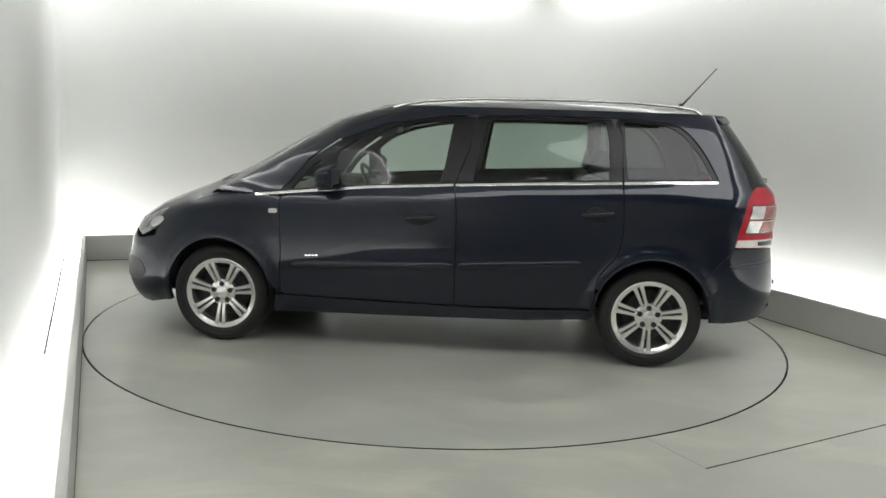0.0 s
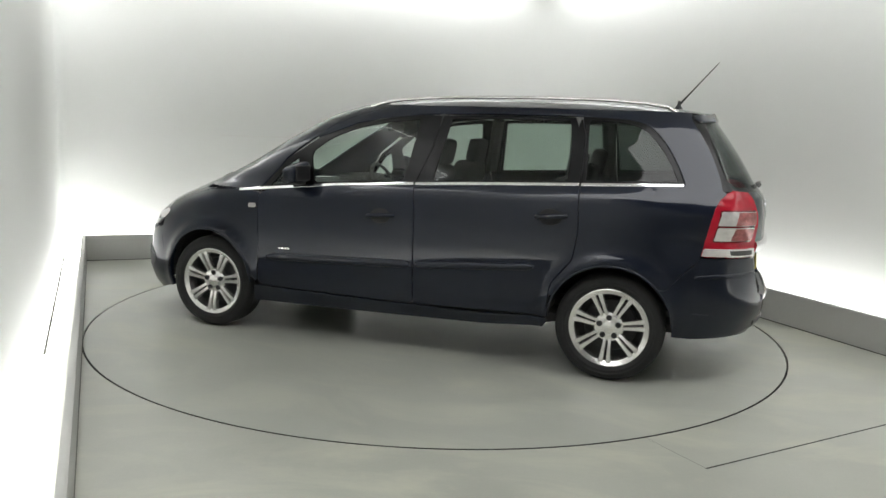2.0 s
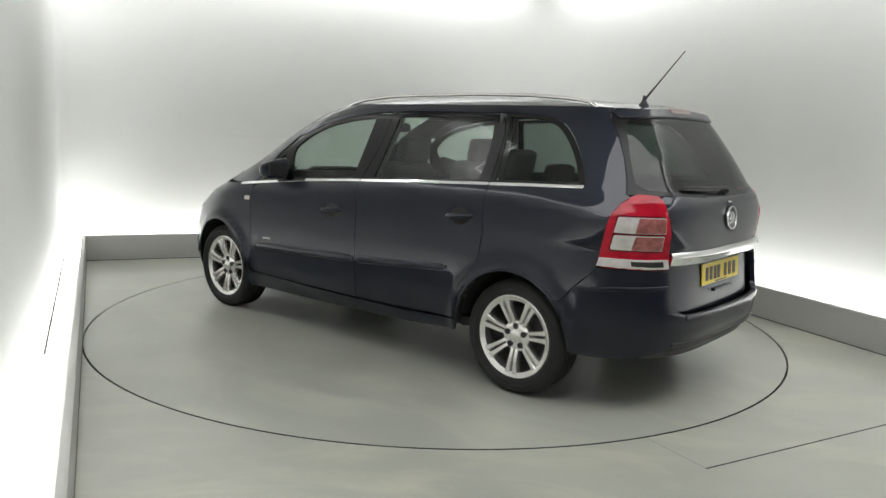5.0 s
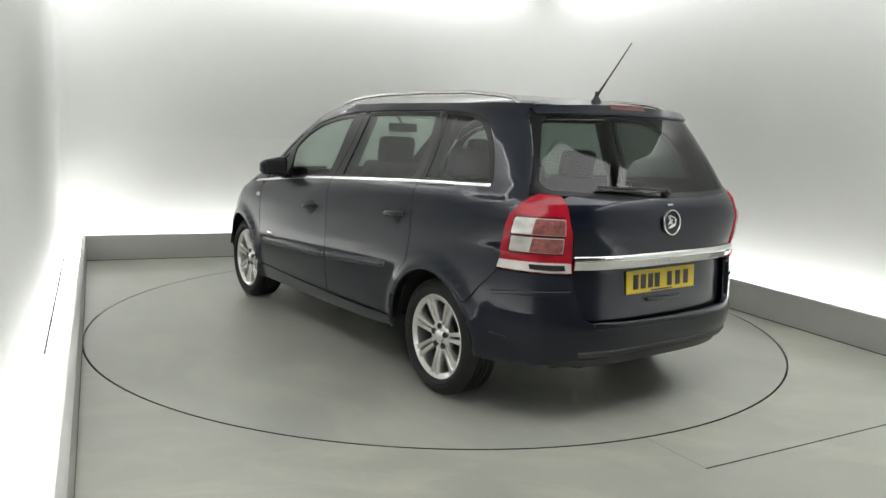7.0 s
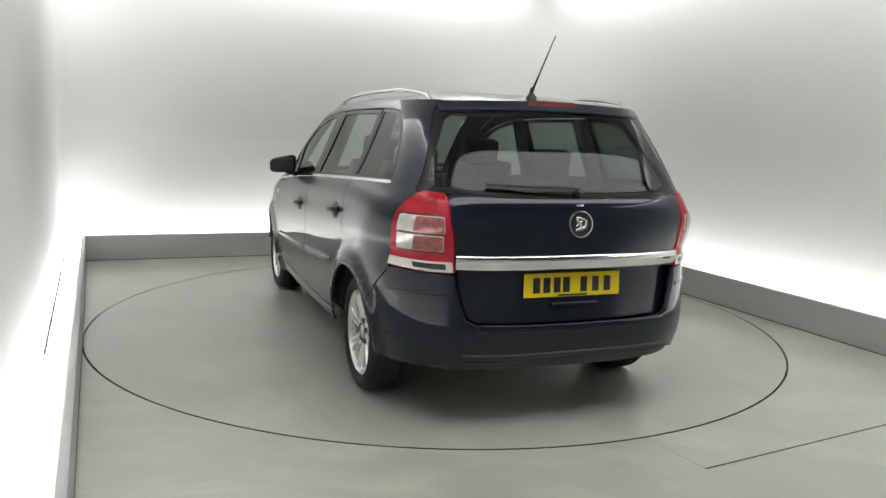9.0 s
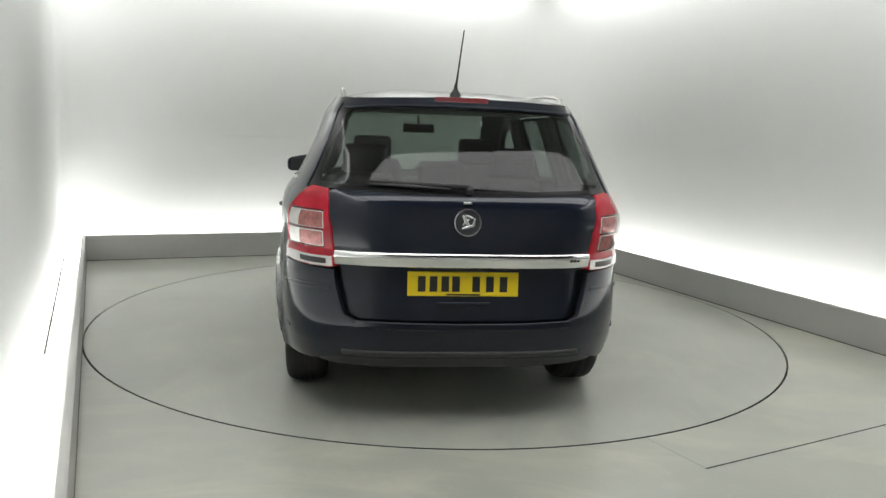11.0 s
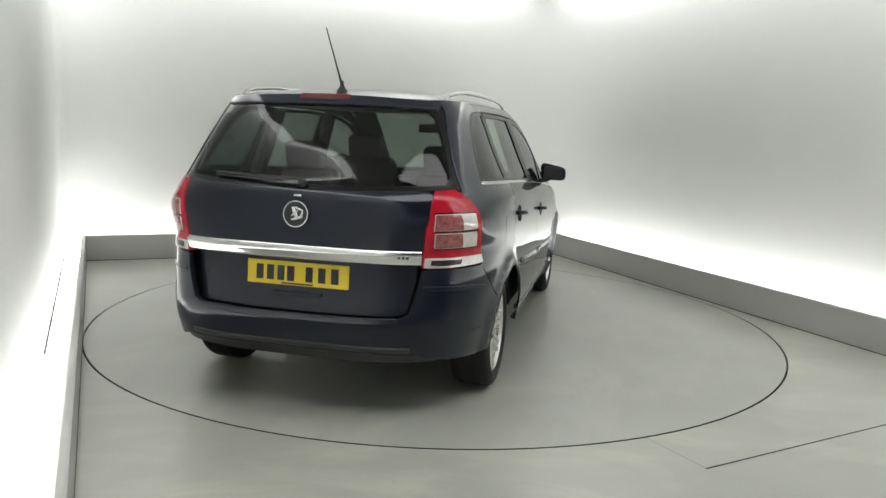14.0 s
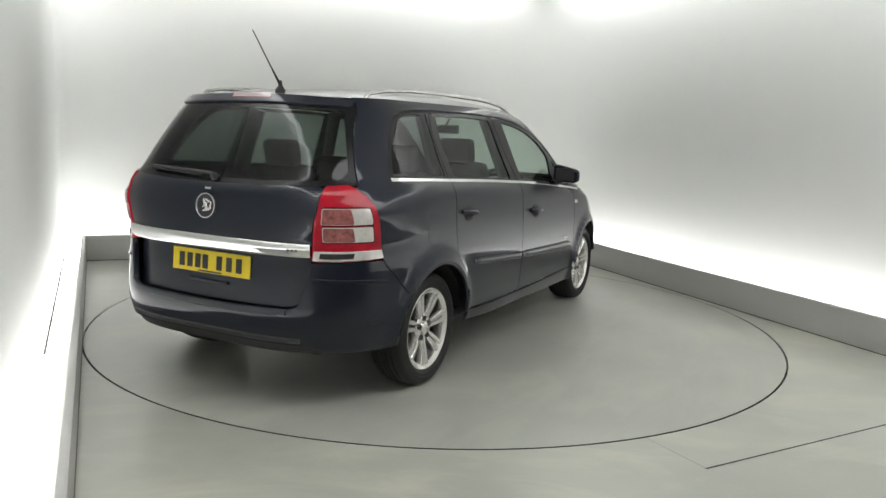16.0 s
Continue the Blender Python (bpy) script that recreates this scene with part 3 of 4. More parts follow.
def car_tail(car):
    # Tailgate: painted upper belt and lower skirt.
    upper = [(qy(y, z), z) for y, z in ((0.0, 1.108), (0.30, 1.112), (0.60, 1.125), (0.632, 1.112), (0.612, 0.95), (0.600, 0.830), (0.3, 0.833), (0.0, 0.834))]
    gate = cut_panel("tailgate", mirror_poly(upper), M_PAINT, car, off=-0.004, conv=False)
    lower = [(qy(y, z), z) for y, z in ((0.0, 0.795), (0.3, 0.793), (0.598, 0.788), (0.585, 0.68), (0.545, 0.555), (0.50, 0.535), (0.25, 0.530), (0.0, 0.528))]
    cut_panel("gate_skirt", mirror_poly(lower), M_PAINT, gate, off=-0.052, conv=False, thick=0.02)
    chrome_strip(gate)
    # Window in the gate with its black border.
    rim = [(qy(y, z), z) for y, z in ((0.0, 1.547), (0.30, 1.547), (0.50, 1.547))]
    rim += [(qx(x - 0.006, z), z) for x, z in PILLAR_EDGE]
    rim += [(qy(y, z), z) for y, z in ((0.63, 1.127), (0.30, 1.116), (0.0, 1.112))]
    pane = [(qy(y, z), z) for y, z in ((0.0, 1.512), (0.30, 1.509), (0.525, 1.498), (0.566, 1.465), (0.642, 1.30), (0.682, 1.185), (0.668, 1.150), (0.30, 1.136), (0.0, 1.133))]
    cut_panel("window_border", mirror_poly(rim), M_GLOSSBLACK, gate, off=-0.006, conv=False, holes=[mirror_poly(pane)])
    gl = cut_panel("rear_window", mirror_poly(pane), G_REAR, gate, off=-0.006, conv=False, thick=0.004, edge=0.001)
    gl.visible_shadow = False
    # Bumper: wraps from arch to arch, rising to the lamps at the corners.
    half = [(qy(y, z), z) for y, z in ((0.0, 0.518), (0.25, 0.520), (0.505, 0.526), (0.555, 0.548), (0.595, 0.68), (0.606, 0.752), (0.70, 0.757))]
    half += [(qx(x, z), z) for x, z in ((-1.818, 0.757), (-1.803, 0.728), (-1.727, 0.655), (-1.662, 0.572))]
    half += [(qx(x, z), z) for x, z in arch_path(-AXLE, ARCH_R, 138, 184, 12)]
    half += [(qx(x, z), z) for x, z in ((-1.80, 0.298),)] + [(qy(y, z), z) for y, z in ((0.70, 0.312), (0.60, 0.345), (0.3, 0.354), (0.0, 0.355))]
    bumper = cut_panel("rear_bumper", mirror_poly(half), M_PAINT, car, conv=False, thick=0.03)
    low = [(qy(y, z), z) for y, z in ((0.0, 0.350), (0.3, 0.349), (0.60, 0.339), (0.70, 0.306), (0.66, 0.294), (0.3, 0.290), (0.0, 0.290))]
    cut_panel("bumper_valance", mirror_poly(low), M_BLACK, bumper, off=-0.02, conv=False, thick=0.03, label="dark plastic lower valance")
    foot = [(0.390, -0.01), (0.389, 0.003), (0.385, 0.007), (0.378, 0.008), (0.368, 0.006), (0.361, 0.002), (0.357, -0.006), (0.356, -0.02)]
    swept_bar("bumper_trim", foot, 0.56, M_TRIM, bumper, "dull grey plastic trim along the bumper's foot")
    return gate, bumper


def tail_lamp(car, side):
    def P(seq):
        return [(qy(v, z) if k == "y" else qx(v, z), z) for k, v, z in seq]
    outline = P((("y", 0.638, 1.120), ("y", 0.622, 0.95), ("y", 0.606, 0.768), ("y", 0.70, 0.765), ("x", -1.820, 0.772), ("x", -1.832, 0.82), ("x", -1.856, 0.95), ("x", -1.874, 1.03), ("x", -1.898, 1.079), ("x", -1.930, 1.112), ("y", 0.70, 1.127)))
    lamp = cut_panel("tail_lamp", outline, M_RED, car, off=0.004, side=side, conv=False, thick=0.05, edge=0.01, step=0.025, label="red and clear wraparound tail lamp")
    cut_panel("reversing_lens", P((("y", 0.613, 0.812), ("y", 0.609, 0.770), ("y", 0.70, 0.767), ("x", -1.822, 0.773), ("x", -1.832, 0.812), ("y", 0.70, 0.81))), M_CLEAR, lamp,
              off=0.008, side=side, conv=False, edge=0.004, label="clear strip along the lamp's foot")
    cut_panel("smoked_strip", P((("y", 0.638, 0.803), ("y", 0.636, 0.780), ("y", 0.70, 0.778), ("y", 0.752, 0.780), ("y", 0.755, 0.802), ("y", 0.70, 0.802))), M_SMOKE, lamp, off=0.0105, side=side, conv=False, edge=0.002, step=0.02, label="smoked reversing lens")

    def at(f, z):
        a, b = qy(0.625, z), qx(-1.822 - (z - 0.772) * 0.18, z)
        return (a + (b - a) * f, z)
    cut_panel("lamp_frame", fillet([at(0.07, 0.852), at(0.90, 0.852), at(0.90, 1.026), at(0.10, 1.026)], 0.015), M_DARKRED, lamp, off=0.0055, side=side, conv=False, edge=0.002, step=0.025, label="dark red inner frame")
    for z0, z1 in ((0.860, 0.931), (0.945, 1.017)):
        cut_panel("clear_lens", fillet([at(0.09, z0), at(0.88, z0), at(0.87, z1), at(0.11, z1)], 0.008), M_CLEAR, lamp, off=0.0075, side=side, conv=False, edge=0.003, step=0.02, label="clear ribbed lens")
        cut_panel("reflector_lens", fillet([at(0.100, z0 + 0.002), at(0.585, z0 + 0.002), at(0.565, z1 - 0.003), at(0.120, z1 - 0.003)], 0.008), M_PINK, lamp, off=0.0095, side=side, conv=False, edge=0.002, step=0.02, label="rose-tinted reflector lens")


def car_glass(car, doors):
    for side in (1, -1):
        d1, d2 = doors[side]
        # Black window frames with their panes.
        frame_f = [(0.97, 0.967), (0.86, 0.992), (0.40, 1.038), (-0.125, 1.072), (-0.205, 1.30), (-0.235, 1.488), (-0.10, 1.492), (0.10, 1.467), (0.34, 1.422), (0.60, 1.325), (0.80, 1.19)]
        pane_f = fillet([(0.575, 1.040), (0.30, 1.062), (-0.050, 1.087), (-0.100, 1.465), (0.10, 1.447), (0.33, 1.402), (0.50, 1.335), (0.635, 1.235)], [0.04, 0.05, 0.03, 0.02, 0.05, 0.08, 0.05, 0.05])
        pane_q = fillet([(0.90, 1.000), (0.72, 1.027), (0.715, 1.20), (0.78, 1.155)], [0.015, 0.02, 0.02, 0.02])
        cut_panel("window_frame", frame_f, M_GLOSSBLACK, d1, off=-0.004, side=side, holes=[pane_f, pane_q])
        for nm, pl in (("window_pane", pane_f), ("quarter_light", pane_q)):
            ob = cut_panel(nm, pl, G_FRONT, d1, off=-0.010, side=side, thick=0.004, edge=0.001)
            ob.visible_shadow = False
        frame_r = [(-0.133, 1.072), (-0.60, 1.100), (-1.135, 1.126), (-1.13, 1.40), (-1.095, 1.503), (-0.50, 1.503), (-0.243, 1.491), (-0.212, 1.30)]
        pane_r = fillet([(-0.235, 1.098), (-0.60, 1.118), (-1.062, 1.143), (-1.060, 1.35), (-1.035, 1.485), (-0.60, 1.487), (-0.300, 1.477)], [0.02, 0.02, 0.03, 0.02, 0.02, 0.02, 0.02])
        cut_panel("window_frame", frame_r, M_GLOSSBLACK, d2, off=-0.004, side=side, holes=[pane_r])
        ob = cut_panel("window_pane", pane_r, G_MID, d2, off=-0.010, side=side, thick=0.004, edge=0.001)
        ob.visible_shadow = False
        bm_q = [(-1.143, 1.126)] + SIDE_WINDOW + [(-1.138, 1.40)]
        pane_3 = [(-1.165, 1.150), (-1.60, 1.166)] + smooth_path([(-1.662, 1.168), (-1.660, 1.188), (-1.612, 1.278), (-1.545, 1.368), (-1.47, 1.438), (-1.39, 1.474), (-1.30, 1.486), (-1.14, 1.490)])
        fr = cut_panel("side_window", bm_q, M_GLOSSBLACK, car, off=-0.004, side=side, holes=[pane_3], label="rear side window with black border")
        ob = cut_panel("window_pane", pane_3, G_REAR, fr, off=-0.008, side=side, thick=0.004, edge=0.001)
        ob.visible_shadow = False
        # Bright strip along the foot of the windows.
        for par, pts in ((d1, ((1.115, 0.957), (0.86, 0.984), (0.40, 1.031), (-0.121, 1.066))), (d2, ((-0.137, 1.066), (-0.60, 1.093), (-1.131, 1.119))), (fr, ((-1.146, 1.119), (-1.40, 1.131), (-1.697, 1.142)))):
            band = list(pts) + [(x, z + 0.012) for x, z in reversed(pts)]
            cut_panel("belt_strip", band, M_CHROME, par, off=0.004, side=side, edge=0.004, thick=0.012, label="thin chrome strip")
    # Windscreen.
    half = []
    for z in (1.03, 1.10, 1.18, 1.26, 1.34, 1.42, 1.50, 1.545):
        half.append((ny(HALF_WIDTH(z) * 0.79, z), z))
    tops = [(nose_start(z) + NOSE_LEN + (nose_start(z) + NOSE_LEN - q), z) for q, z in reversed(half)]
    ws = cut_panel("windscreen", half + tops, G_FRONT, car, off=-0.004, conv=False, thick=0.005, edge=0.001, step=0.05)
    ws.visible_shadow = False
    for side in (1, -1):
        pil = [(ny(HALF_WIDTH(z) * 0.785, z), z) for z in (0.978, 1.03, 1.10, 1.18, 1.26, 1.34, 1.42, 1.50, 1.548)]
        back = [(qx(x, z), z) for x, z in ((0.0, 1.553), (0.145, 1.536), (0.335, 1.484), (0.50, 1.42), (0.62, 1.34), (0.81, 1.195), (0.985, 0.975), (1.10, 0.972))]
        cut_panel("windscreen_pillar", pil + back, M_PAINT, car, side=side, conv=False)


def car_front(car):
    hood = [(ny(HALF_WIDTH(z) * k, z), z) for z, k in ((1.025, 0.80), (0.955, 0.84), (0.89, 0.86), (0.80, 0.80), (0.745, 0.70))]
    tops = [(2 * (nose_start(z) + NOSE_LEN) - q, z) for q, z in reversed(hood)]
    cut_panel("bonnet", hood + tops, M_PAINT, car, conv=False, step=0.04)
    for side in (1, -1):
        lamp = [(qx(1.76, 0.832), 0.832), (qx(1.85, 0.70), 0.70), (ny(0.66, 0.645), 0.645), (ny(0.52, 0.675), 0.675), (ny(0.56, 0.755), 0.755), (ny(0.68, 0.835), 0.835)]
        ob = cut_panel("headlamp", lamp, M_HEAD, car, off=0.002, side=side, conv=False, label="clear headlamp with silver reflector")
        ob2 = cut_panel("headlamp_bezel", fillet([(qx(1.83, 0.80), 0.80), (qx(1.90, 0.715), 0.715), (ny(0.67, 0.685), 0.685), (ny(0.66, 0.80), 0.80)], 0.02), M_SMOKE, ob, off=0.004, side=side, conv=False, edge=0.002, step=0.02)
        q0, z0 = ny(0.715, 0.74), 0.742
        cut_panel("lamp_bowl", [(q0 + 0.055 * math.cos(t), z0 + 0.032 * math.sin(t)) for t in [2 * math.pi * k / 20 for k in range(20)]], M_CHROME, ob, off=0.008, side=side, conv=False, edge=0.006, step=0.02, label="round chrome reflector bowl")
        cut_panel("wing_filler", [(ny(0.69, 0.81), 0.81), (ny(0.755, 0.89), 0.89), (ny(0.735, 0.95), 0.95), (qx(1.15, 0.967), 0.967), (qx(1.38, 0.950), 0.950), (qx(1.66, 0.87), 0.87)], M_PAINT, car, side=side, conv=False)
    half = [(ny(0.0, 0.735) , 0.735), (ny(0.54, 0.73), 0.73), (ny(0.515, 0.655), 0.655), (ny(0.62, 0.612), 0.612), (qx(1.825, 0.655), 0.655), (qx(1.795, 0.50), 0.50)] + [(qx(x, z), z) for x, z in arch_path(AXLE, ARCH_R, 29, -14, 12)] + [(qx(1.90, 0.19), 0.19), (ny(0.4, 0.19), 0.19), (ny(0.0, 0.19), 0.19)]
    mir = [(2 * (nose_start(z) + NOSE_LEN) - q, z) for q, z in reversed(half[1:-1])]
    bumper = cut_panel("front_bumper", half + mir, M_PAINT, car, conv=False, thick=0.03)
    for side in (1, -1):
        fog = fillet([(qx(1.905, 0.41), 0.41), (qx(1.955, 0.465), 0.465), (ny(0.66, 0.478), 0.478), (ny(0.40, 0.478), 0.478), (ny(0.40, 0.335), 0.335), (qx(1.98, 0.335), 0.335)], 0.03)
        cut_panel("fog_lamp_recess", fog, M_BLACK, bumper, off=0.004, side=side, conv=False)


def car_core(car):
    """Arches, floor, roof, and an added dark shell against light through panel gaps."""
    A = AXLE
    for side in (1, -1):
        poly = [(qx(1.0, 0.98), 0.97), (TAIL_START, 1.06), (qx(-1.7, 1.10), 1.10), (QC, 1.09), (QC, 0.30), (qx(-1.75, 0.30), 0.31)]
        poly += [(qx(x, z), z) for x, z in arch_path(-A, ARCH_R + 0.01, 2, 178, 24)]
        poly += [(-0.9, 0.27), (0.9, 0.26)]
        poly += [(qx(x, z), z) for x, z in arch_path(A, ARCH_R + 0.01, 178, 2, 24)]
        poly += [(ny(0.5, 0.25), 0.25), (ny(0.0, 0.25), 0.25), (ny(0.0, 0.70), 0.70), (ny(0.6, 0.72), 0.72), (qx(1.7, 0.82), 0.82), (qx(1.35, 0.92), 0.92)]
        cut_panel("inner_light_block", poly, M_INNER, car, off=-0.075, side=side, conv=False, thick=0.002, step=0.08)
        for ax in (A, -A):
            bm = bmesh.new()
            rings = []
            for y in (0.50, 0.855):
                rings.append([bm.verts.new((ax + (ARCH_R + 0.004) * math.cos(t), side * y, ARCH_Z + (ARCH_R + 0.004) * math.sin(t))) for t in [radians(8 + 164 * i / 32) for i in range(33)]])
            for i in range(32):
                bm.faces.new((rings[0][i], rings[0][i + 1], rings[1][i + 1], rings[1][i]))
            bm.faces.new(rings[0])
            part("arch_liner", bm, M_INNER, car, smooth=True)
            # Rolled lip round the arch.
            bm = bmesh.new()
            pts = []
            for x, z in arch_path(ax, ARCH_R + 0.001, 4, 176, 40):
                q = qx(x, z)
                pts.append((skin(q, z) - skin_normal(q, z) * 0.003) * Vector((1, side, 1)))
            tube(bm, pts, 0.0065, 8)
            part("arch_lip", bm, M_PAINT, car, smooth=True, angle=70)
    bm = bmesh.new()
    box(bm, (3.9, 1.10, 0.10), pose(0.0, 0, 0.30), 0.03)
    box(bm, (1.90, 1.54, 0.05), pose(0.0, 0, 0.325), 0.02)
    box(bm, (0.6, 0.7, 0.12), pose(-1.70, 0.1, 0.30), 0.05)
    part("underbody", bm, M_INNER, car)
    # Roof skin.
    cx, zr, crown = -0.735, 1.548, 0.078
    n, rings = 96, 16
    rim = []
    for i in range(n):
        q0, q1 = QC, nose_start(zr) + NOSE_LEN
        f = (i if i <= n // 2 else n - i) / (n // 2)
        v = skin(q0 + (q1 - q0) * f, zr)
        rim.append(Vector((v.x, v.y if i <= n // 2 else -v.y, 0)))
    verts, faces, normals = [Vector((cx, 0, zr + crown))], [], []
    for j in range(1, rings + 1):
        r = j / rings
        for v in rim:
            verts.append(Vector((cx + (v.x - cx) * r, v.y * r, zr + crown * (1 - r ** 2.4))))
    for i in range(n):
        faces.append((0, 1 + i, 1 + (i + 1) % n))
        for j in range(rings - 1):
            a, b = 1 + j * n, 1 + (j + 1) * n
            faces.append((a + i, b + i, b + (i + 1) % n, a + (i + 1) % n))
    roof = mesh_part("roof", verts, faces, M_PAINT, car)
    bm = bmesh.new()
    bm.from_mesh(roof.data)
    bmesh.ops.recalc_face_normals(bm, faces=bm.faces)
    bm.to_mesh(roof.data)
    bm.free()
    lin = mesh_part("headliner", [v * 1.0 - Vector((0, 0, 0.035)) for v in verts], faces, M_HEADLINER, car)
    return roof


def wheel(car, x, side):
    root = new("wheel")
    root.parent = car
    root.matrix_basis = pose(x, side * 0.745, 0.313, 0, 0, 0 if side > 0 else 180)
    bm = bmesh.new()
    R, rim_r = 0.313, 0.228
    prof = [(rim_r - 0.006, 0.085), (rim_r + 0.004, 0.098), (rim_r + 0.018, 0.105), (rim_r + 0.020, 0.108), (rim_r + 0.032, 0.109), (rim_r + 0.034, 0.107), (0.268, 0.110), (0.288, 0.105), (0.302, 0.094), (0.310, 0.078), (R, 0.060), (R, 0.050), (R - 0.007, 0.049), (R - 0.007, 0.041), (R, 0.040), (R, 0.018), (R - 0.007, 0.017), (R - 0.007, 0.008), (R, 0.007), (R, -0.007), (R - 0.007, -0.008), (R - 0.007, -0.017), (R, -0.018), (R, -0.040), (R - 0.007, -0.041), (R - 0.007, -0.049), (R, -0.050), (R, -0.060), (0.310, -0.078), (0.288, -0.105), (0.25, -0.108), (rim_r, -0.09)]
    lathe(bm, prof, 72)
    part("tyre", bm, M_RUBBER, root, "black grooved tyre", smooth=True, angle=35)
    bm = bmesh.new()
    lathe(bm, [(rim_r - 0.04, -0.08), (rim_r - 0.034, 0.05), (rim_r - 0.030, 0.082), (rim_r - 0.016, 0.091), (rim_r - 0.004, 0.097), (rim_r + 0.003, 0.094), (rim_r + 0.002, 0.086)], 72)
    lathe(bm, [(0.0005, 0.066), (0.03, 0.068), (0.066, 0.070), (0.084, 0.062), (0.089, 0.03)], 40)
    for k in range(7):
        for d in (-1, 1):
            a = 2 * math.pi * k / 7 - math.pi / 2 + 0.05
            rad, tan = Vector((math.cos(a), 0, math.sin(a))), Vector((-math.sin(a), 0, math.cos(a)))
            cols = []
            for r, t, half, y in ((0.066, 0.0135, 0.0108, 0.066), (0.115, 0.0160, 0.0118, 0.078), (0.160, 0.0190, 0.0130, 0.085), (0.190, 0.0215, 0.0155, 0.088), (0.206, 0.0240, 0.0190, 0.089)):
                c = rad * r + tan * d * t
                cols.append([bm.verts.new(c + tan * h * half + Vector((0, y - e, 0))) for h, e in ((-1, 0.035), (-1, 0.006), (-0.7, 0.0), (0.7, 0.0), (1, 0.006), (1, 0.035))])
            for A, B in zip(cols, cols[1:]):
                for i in range(5):
                    bm.faces.new((A[i], A[i + 1], B[i + 1], B[i]))
    part("rim", bm, M_ALLOY, root, "silver seven-twin-spoke alloy rim", smooth=True, angle=40)
    bm = bmesh.new()
    lathe(bm, [(0.0005, 0.0), (0.15, 0.0), (0.155, -0.01), (0.155, -0.02), (0.08, -0.02)], 48)
    # This dark backing dish stands for the shade between the spokes.
    lathe(bm, [(0.215, -0.03), (0.15, -0.045), (0.0005, -0.045)], 48)
    part("brake_disc", bm, M_BRAKESHADE, root, "brake disc with shade in its dark colour")
    # Raised black discs carry the shade of the bolt holes.
    for k in range(5):
        a = 2 * math.pi * k / 5 + 0.3
        bm = bmesh.new()
        lathe(bm, [(0.0005, 0.069), (0.0150, 0.069), (0.0165, 0.0745), (0.0145, 0.0752), (0.0005, 0.0730)], 12, pose(0.057 * math.cos(a), 0, 0.057 * math.sin(a)))
        part("bolt_hole_shade", bm, M_BLACK, root, "raised black disc for the shaded bolt hole")
    bm = bmesh.new()
    lathe(bm, [(0.036, 0.066), (0.036, 0.077), (0.031, 0.080), (0.0005, 0.082)], 28)
    part("hub_cap", bm, M_ALLOY, root, "plain silver hub cap", smooth=True)
    return root


car = tagged(new("car"), "dark navy metallic five-door family car on the turntable", "car")
doors = car_shell(car)
gate, rear_bumper = car_tail(car)
lamps = [tail_lamp(car, s) for s in (1, -1)]
car_glass(car, doors)
car_front(car)
roof = car_core(car)
for wx in (AXLE, -AXLE):
    for s in (1, -1):
        wheel(car, wx, s)


# ---- the car's fittings ----
def skin_box(name, x, z, size, mat, parent, side, off, bevel=0.006, turn=0.0, label="", tail=False, y=0.0):
    """A small block set on the skin; size: along, out, up."""
    q = qy(y, z) if tail else qx(x, z)
    p, n = skin(q, z), skin_normal(q, z)
    up = (Vector((0, 0, 1)) - n * n.z).normalized()
    along = up.cross(n) if not tail else n.cross(up)
    m = Matrix.Translation((p + n * off)) @ Matrix((along, n, up)).transposed().to_4x4() @ pose(0, 0, 0, 0, turn, 0)
    bm = bmesh.new()
    box(bm, size, m, bevel, 3)
    for v in bm.verts:
        v.co.y *= side
    return part(name, bm, mat, parent, label, smooth=True, angle=50)


def rubbing_strip(door, pts, side):
    """A half-round strip along the door; pts: (x, top, foot), from front to rear."""
    rows, n = [], 10
    for k in range(41):
        f = k / 40
        x = pts[0][0] + (pts[-1][0] - pts[0][0]) * f
        a = next(i for i in range(len(pts) - 1) if x >= pts[i + 1][0] - 1e-6)
        g = (pts[a][0] - x) / (pts[a][0] - pts[a + 1][0])
        top, foot = (pts[a][m] + (pts[a + 1][m] - pts[a][m]) * g for m in (1, 2))
        end = min(1.0, 0.25 + 12 * min(f, 1 - f)) ** 0.5
        c, h = (top + foot) / 2, (top - foot) / 2 * end
        ring = []
        for m in range(n + 1):
            t = math.pi * m / n
            z = c + h * math.copysign(abs(math.cos(t)) ** 0.7, math.cos(t))
            q = qx(x, z)
            ring.append((skin(q, z) + skin_normal(q, z) * (-0.003 + 0.019 * end * math.sin(t) ** 0.8)) * Vector((1, side, 1)))
        rows.append(ring)
    m = n + 1
    verts = [v for r in rows for v in r]
    faces = [(i * m + k, i * m + k + 1, (i + 1) * m + k + 1, (i + 1) * m + k) for i in range(40) for k in range(n)]
    faces += [tuple(range(m)), tuple(range(40 * m, 41 * m))[::-1]]
    f = faces[20 * n + n // 2]
    if (verts[f[1]] - verts[f[0]]).cross(verts[f[2]] - verts[f[0]]).y * side < 0:
        faces = [g[::-1] for g in faces]
    return mesh_part("side_moulding", verts, faces, M_PAINT, door, label="body-coloured rubbing strip")


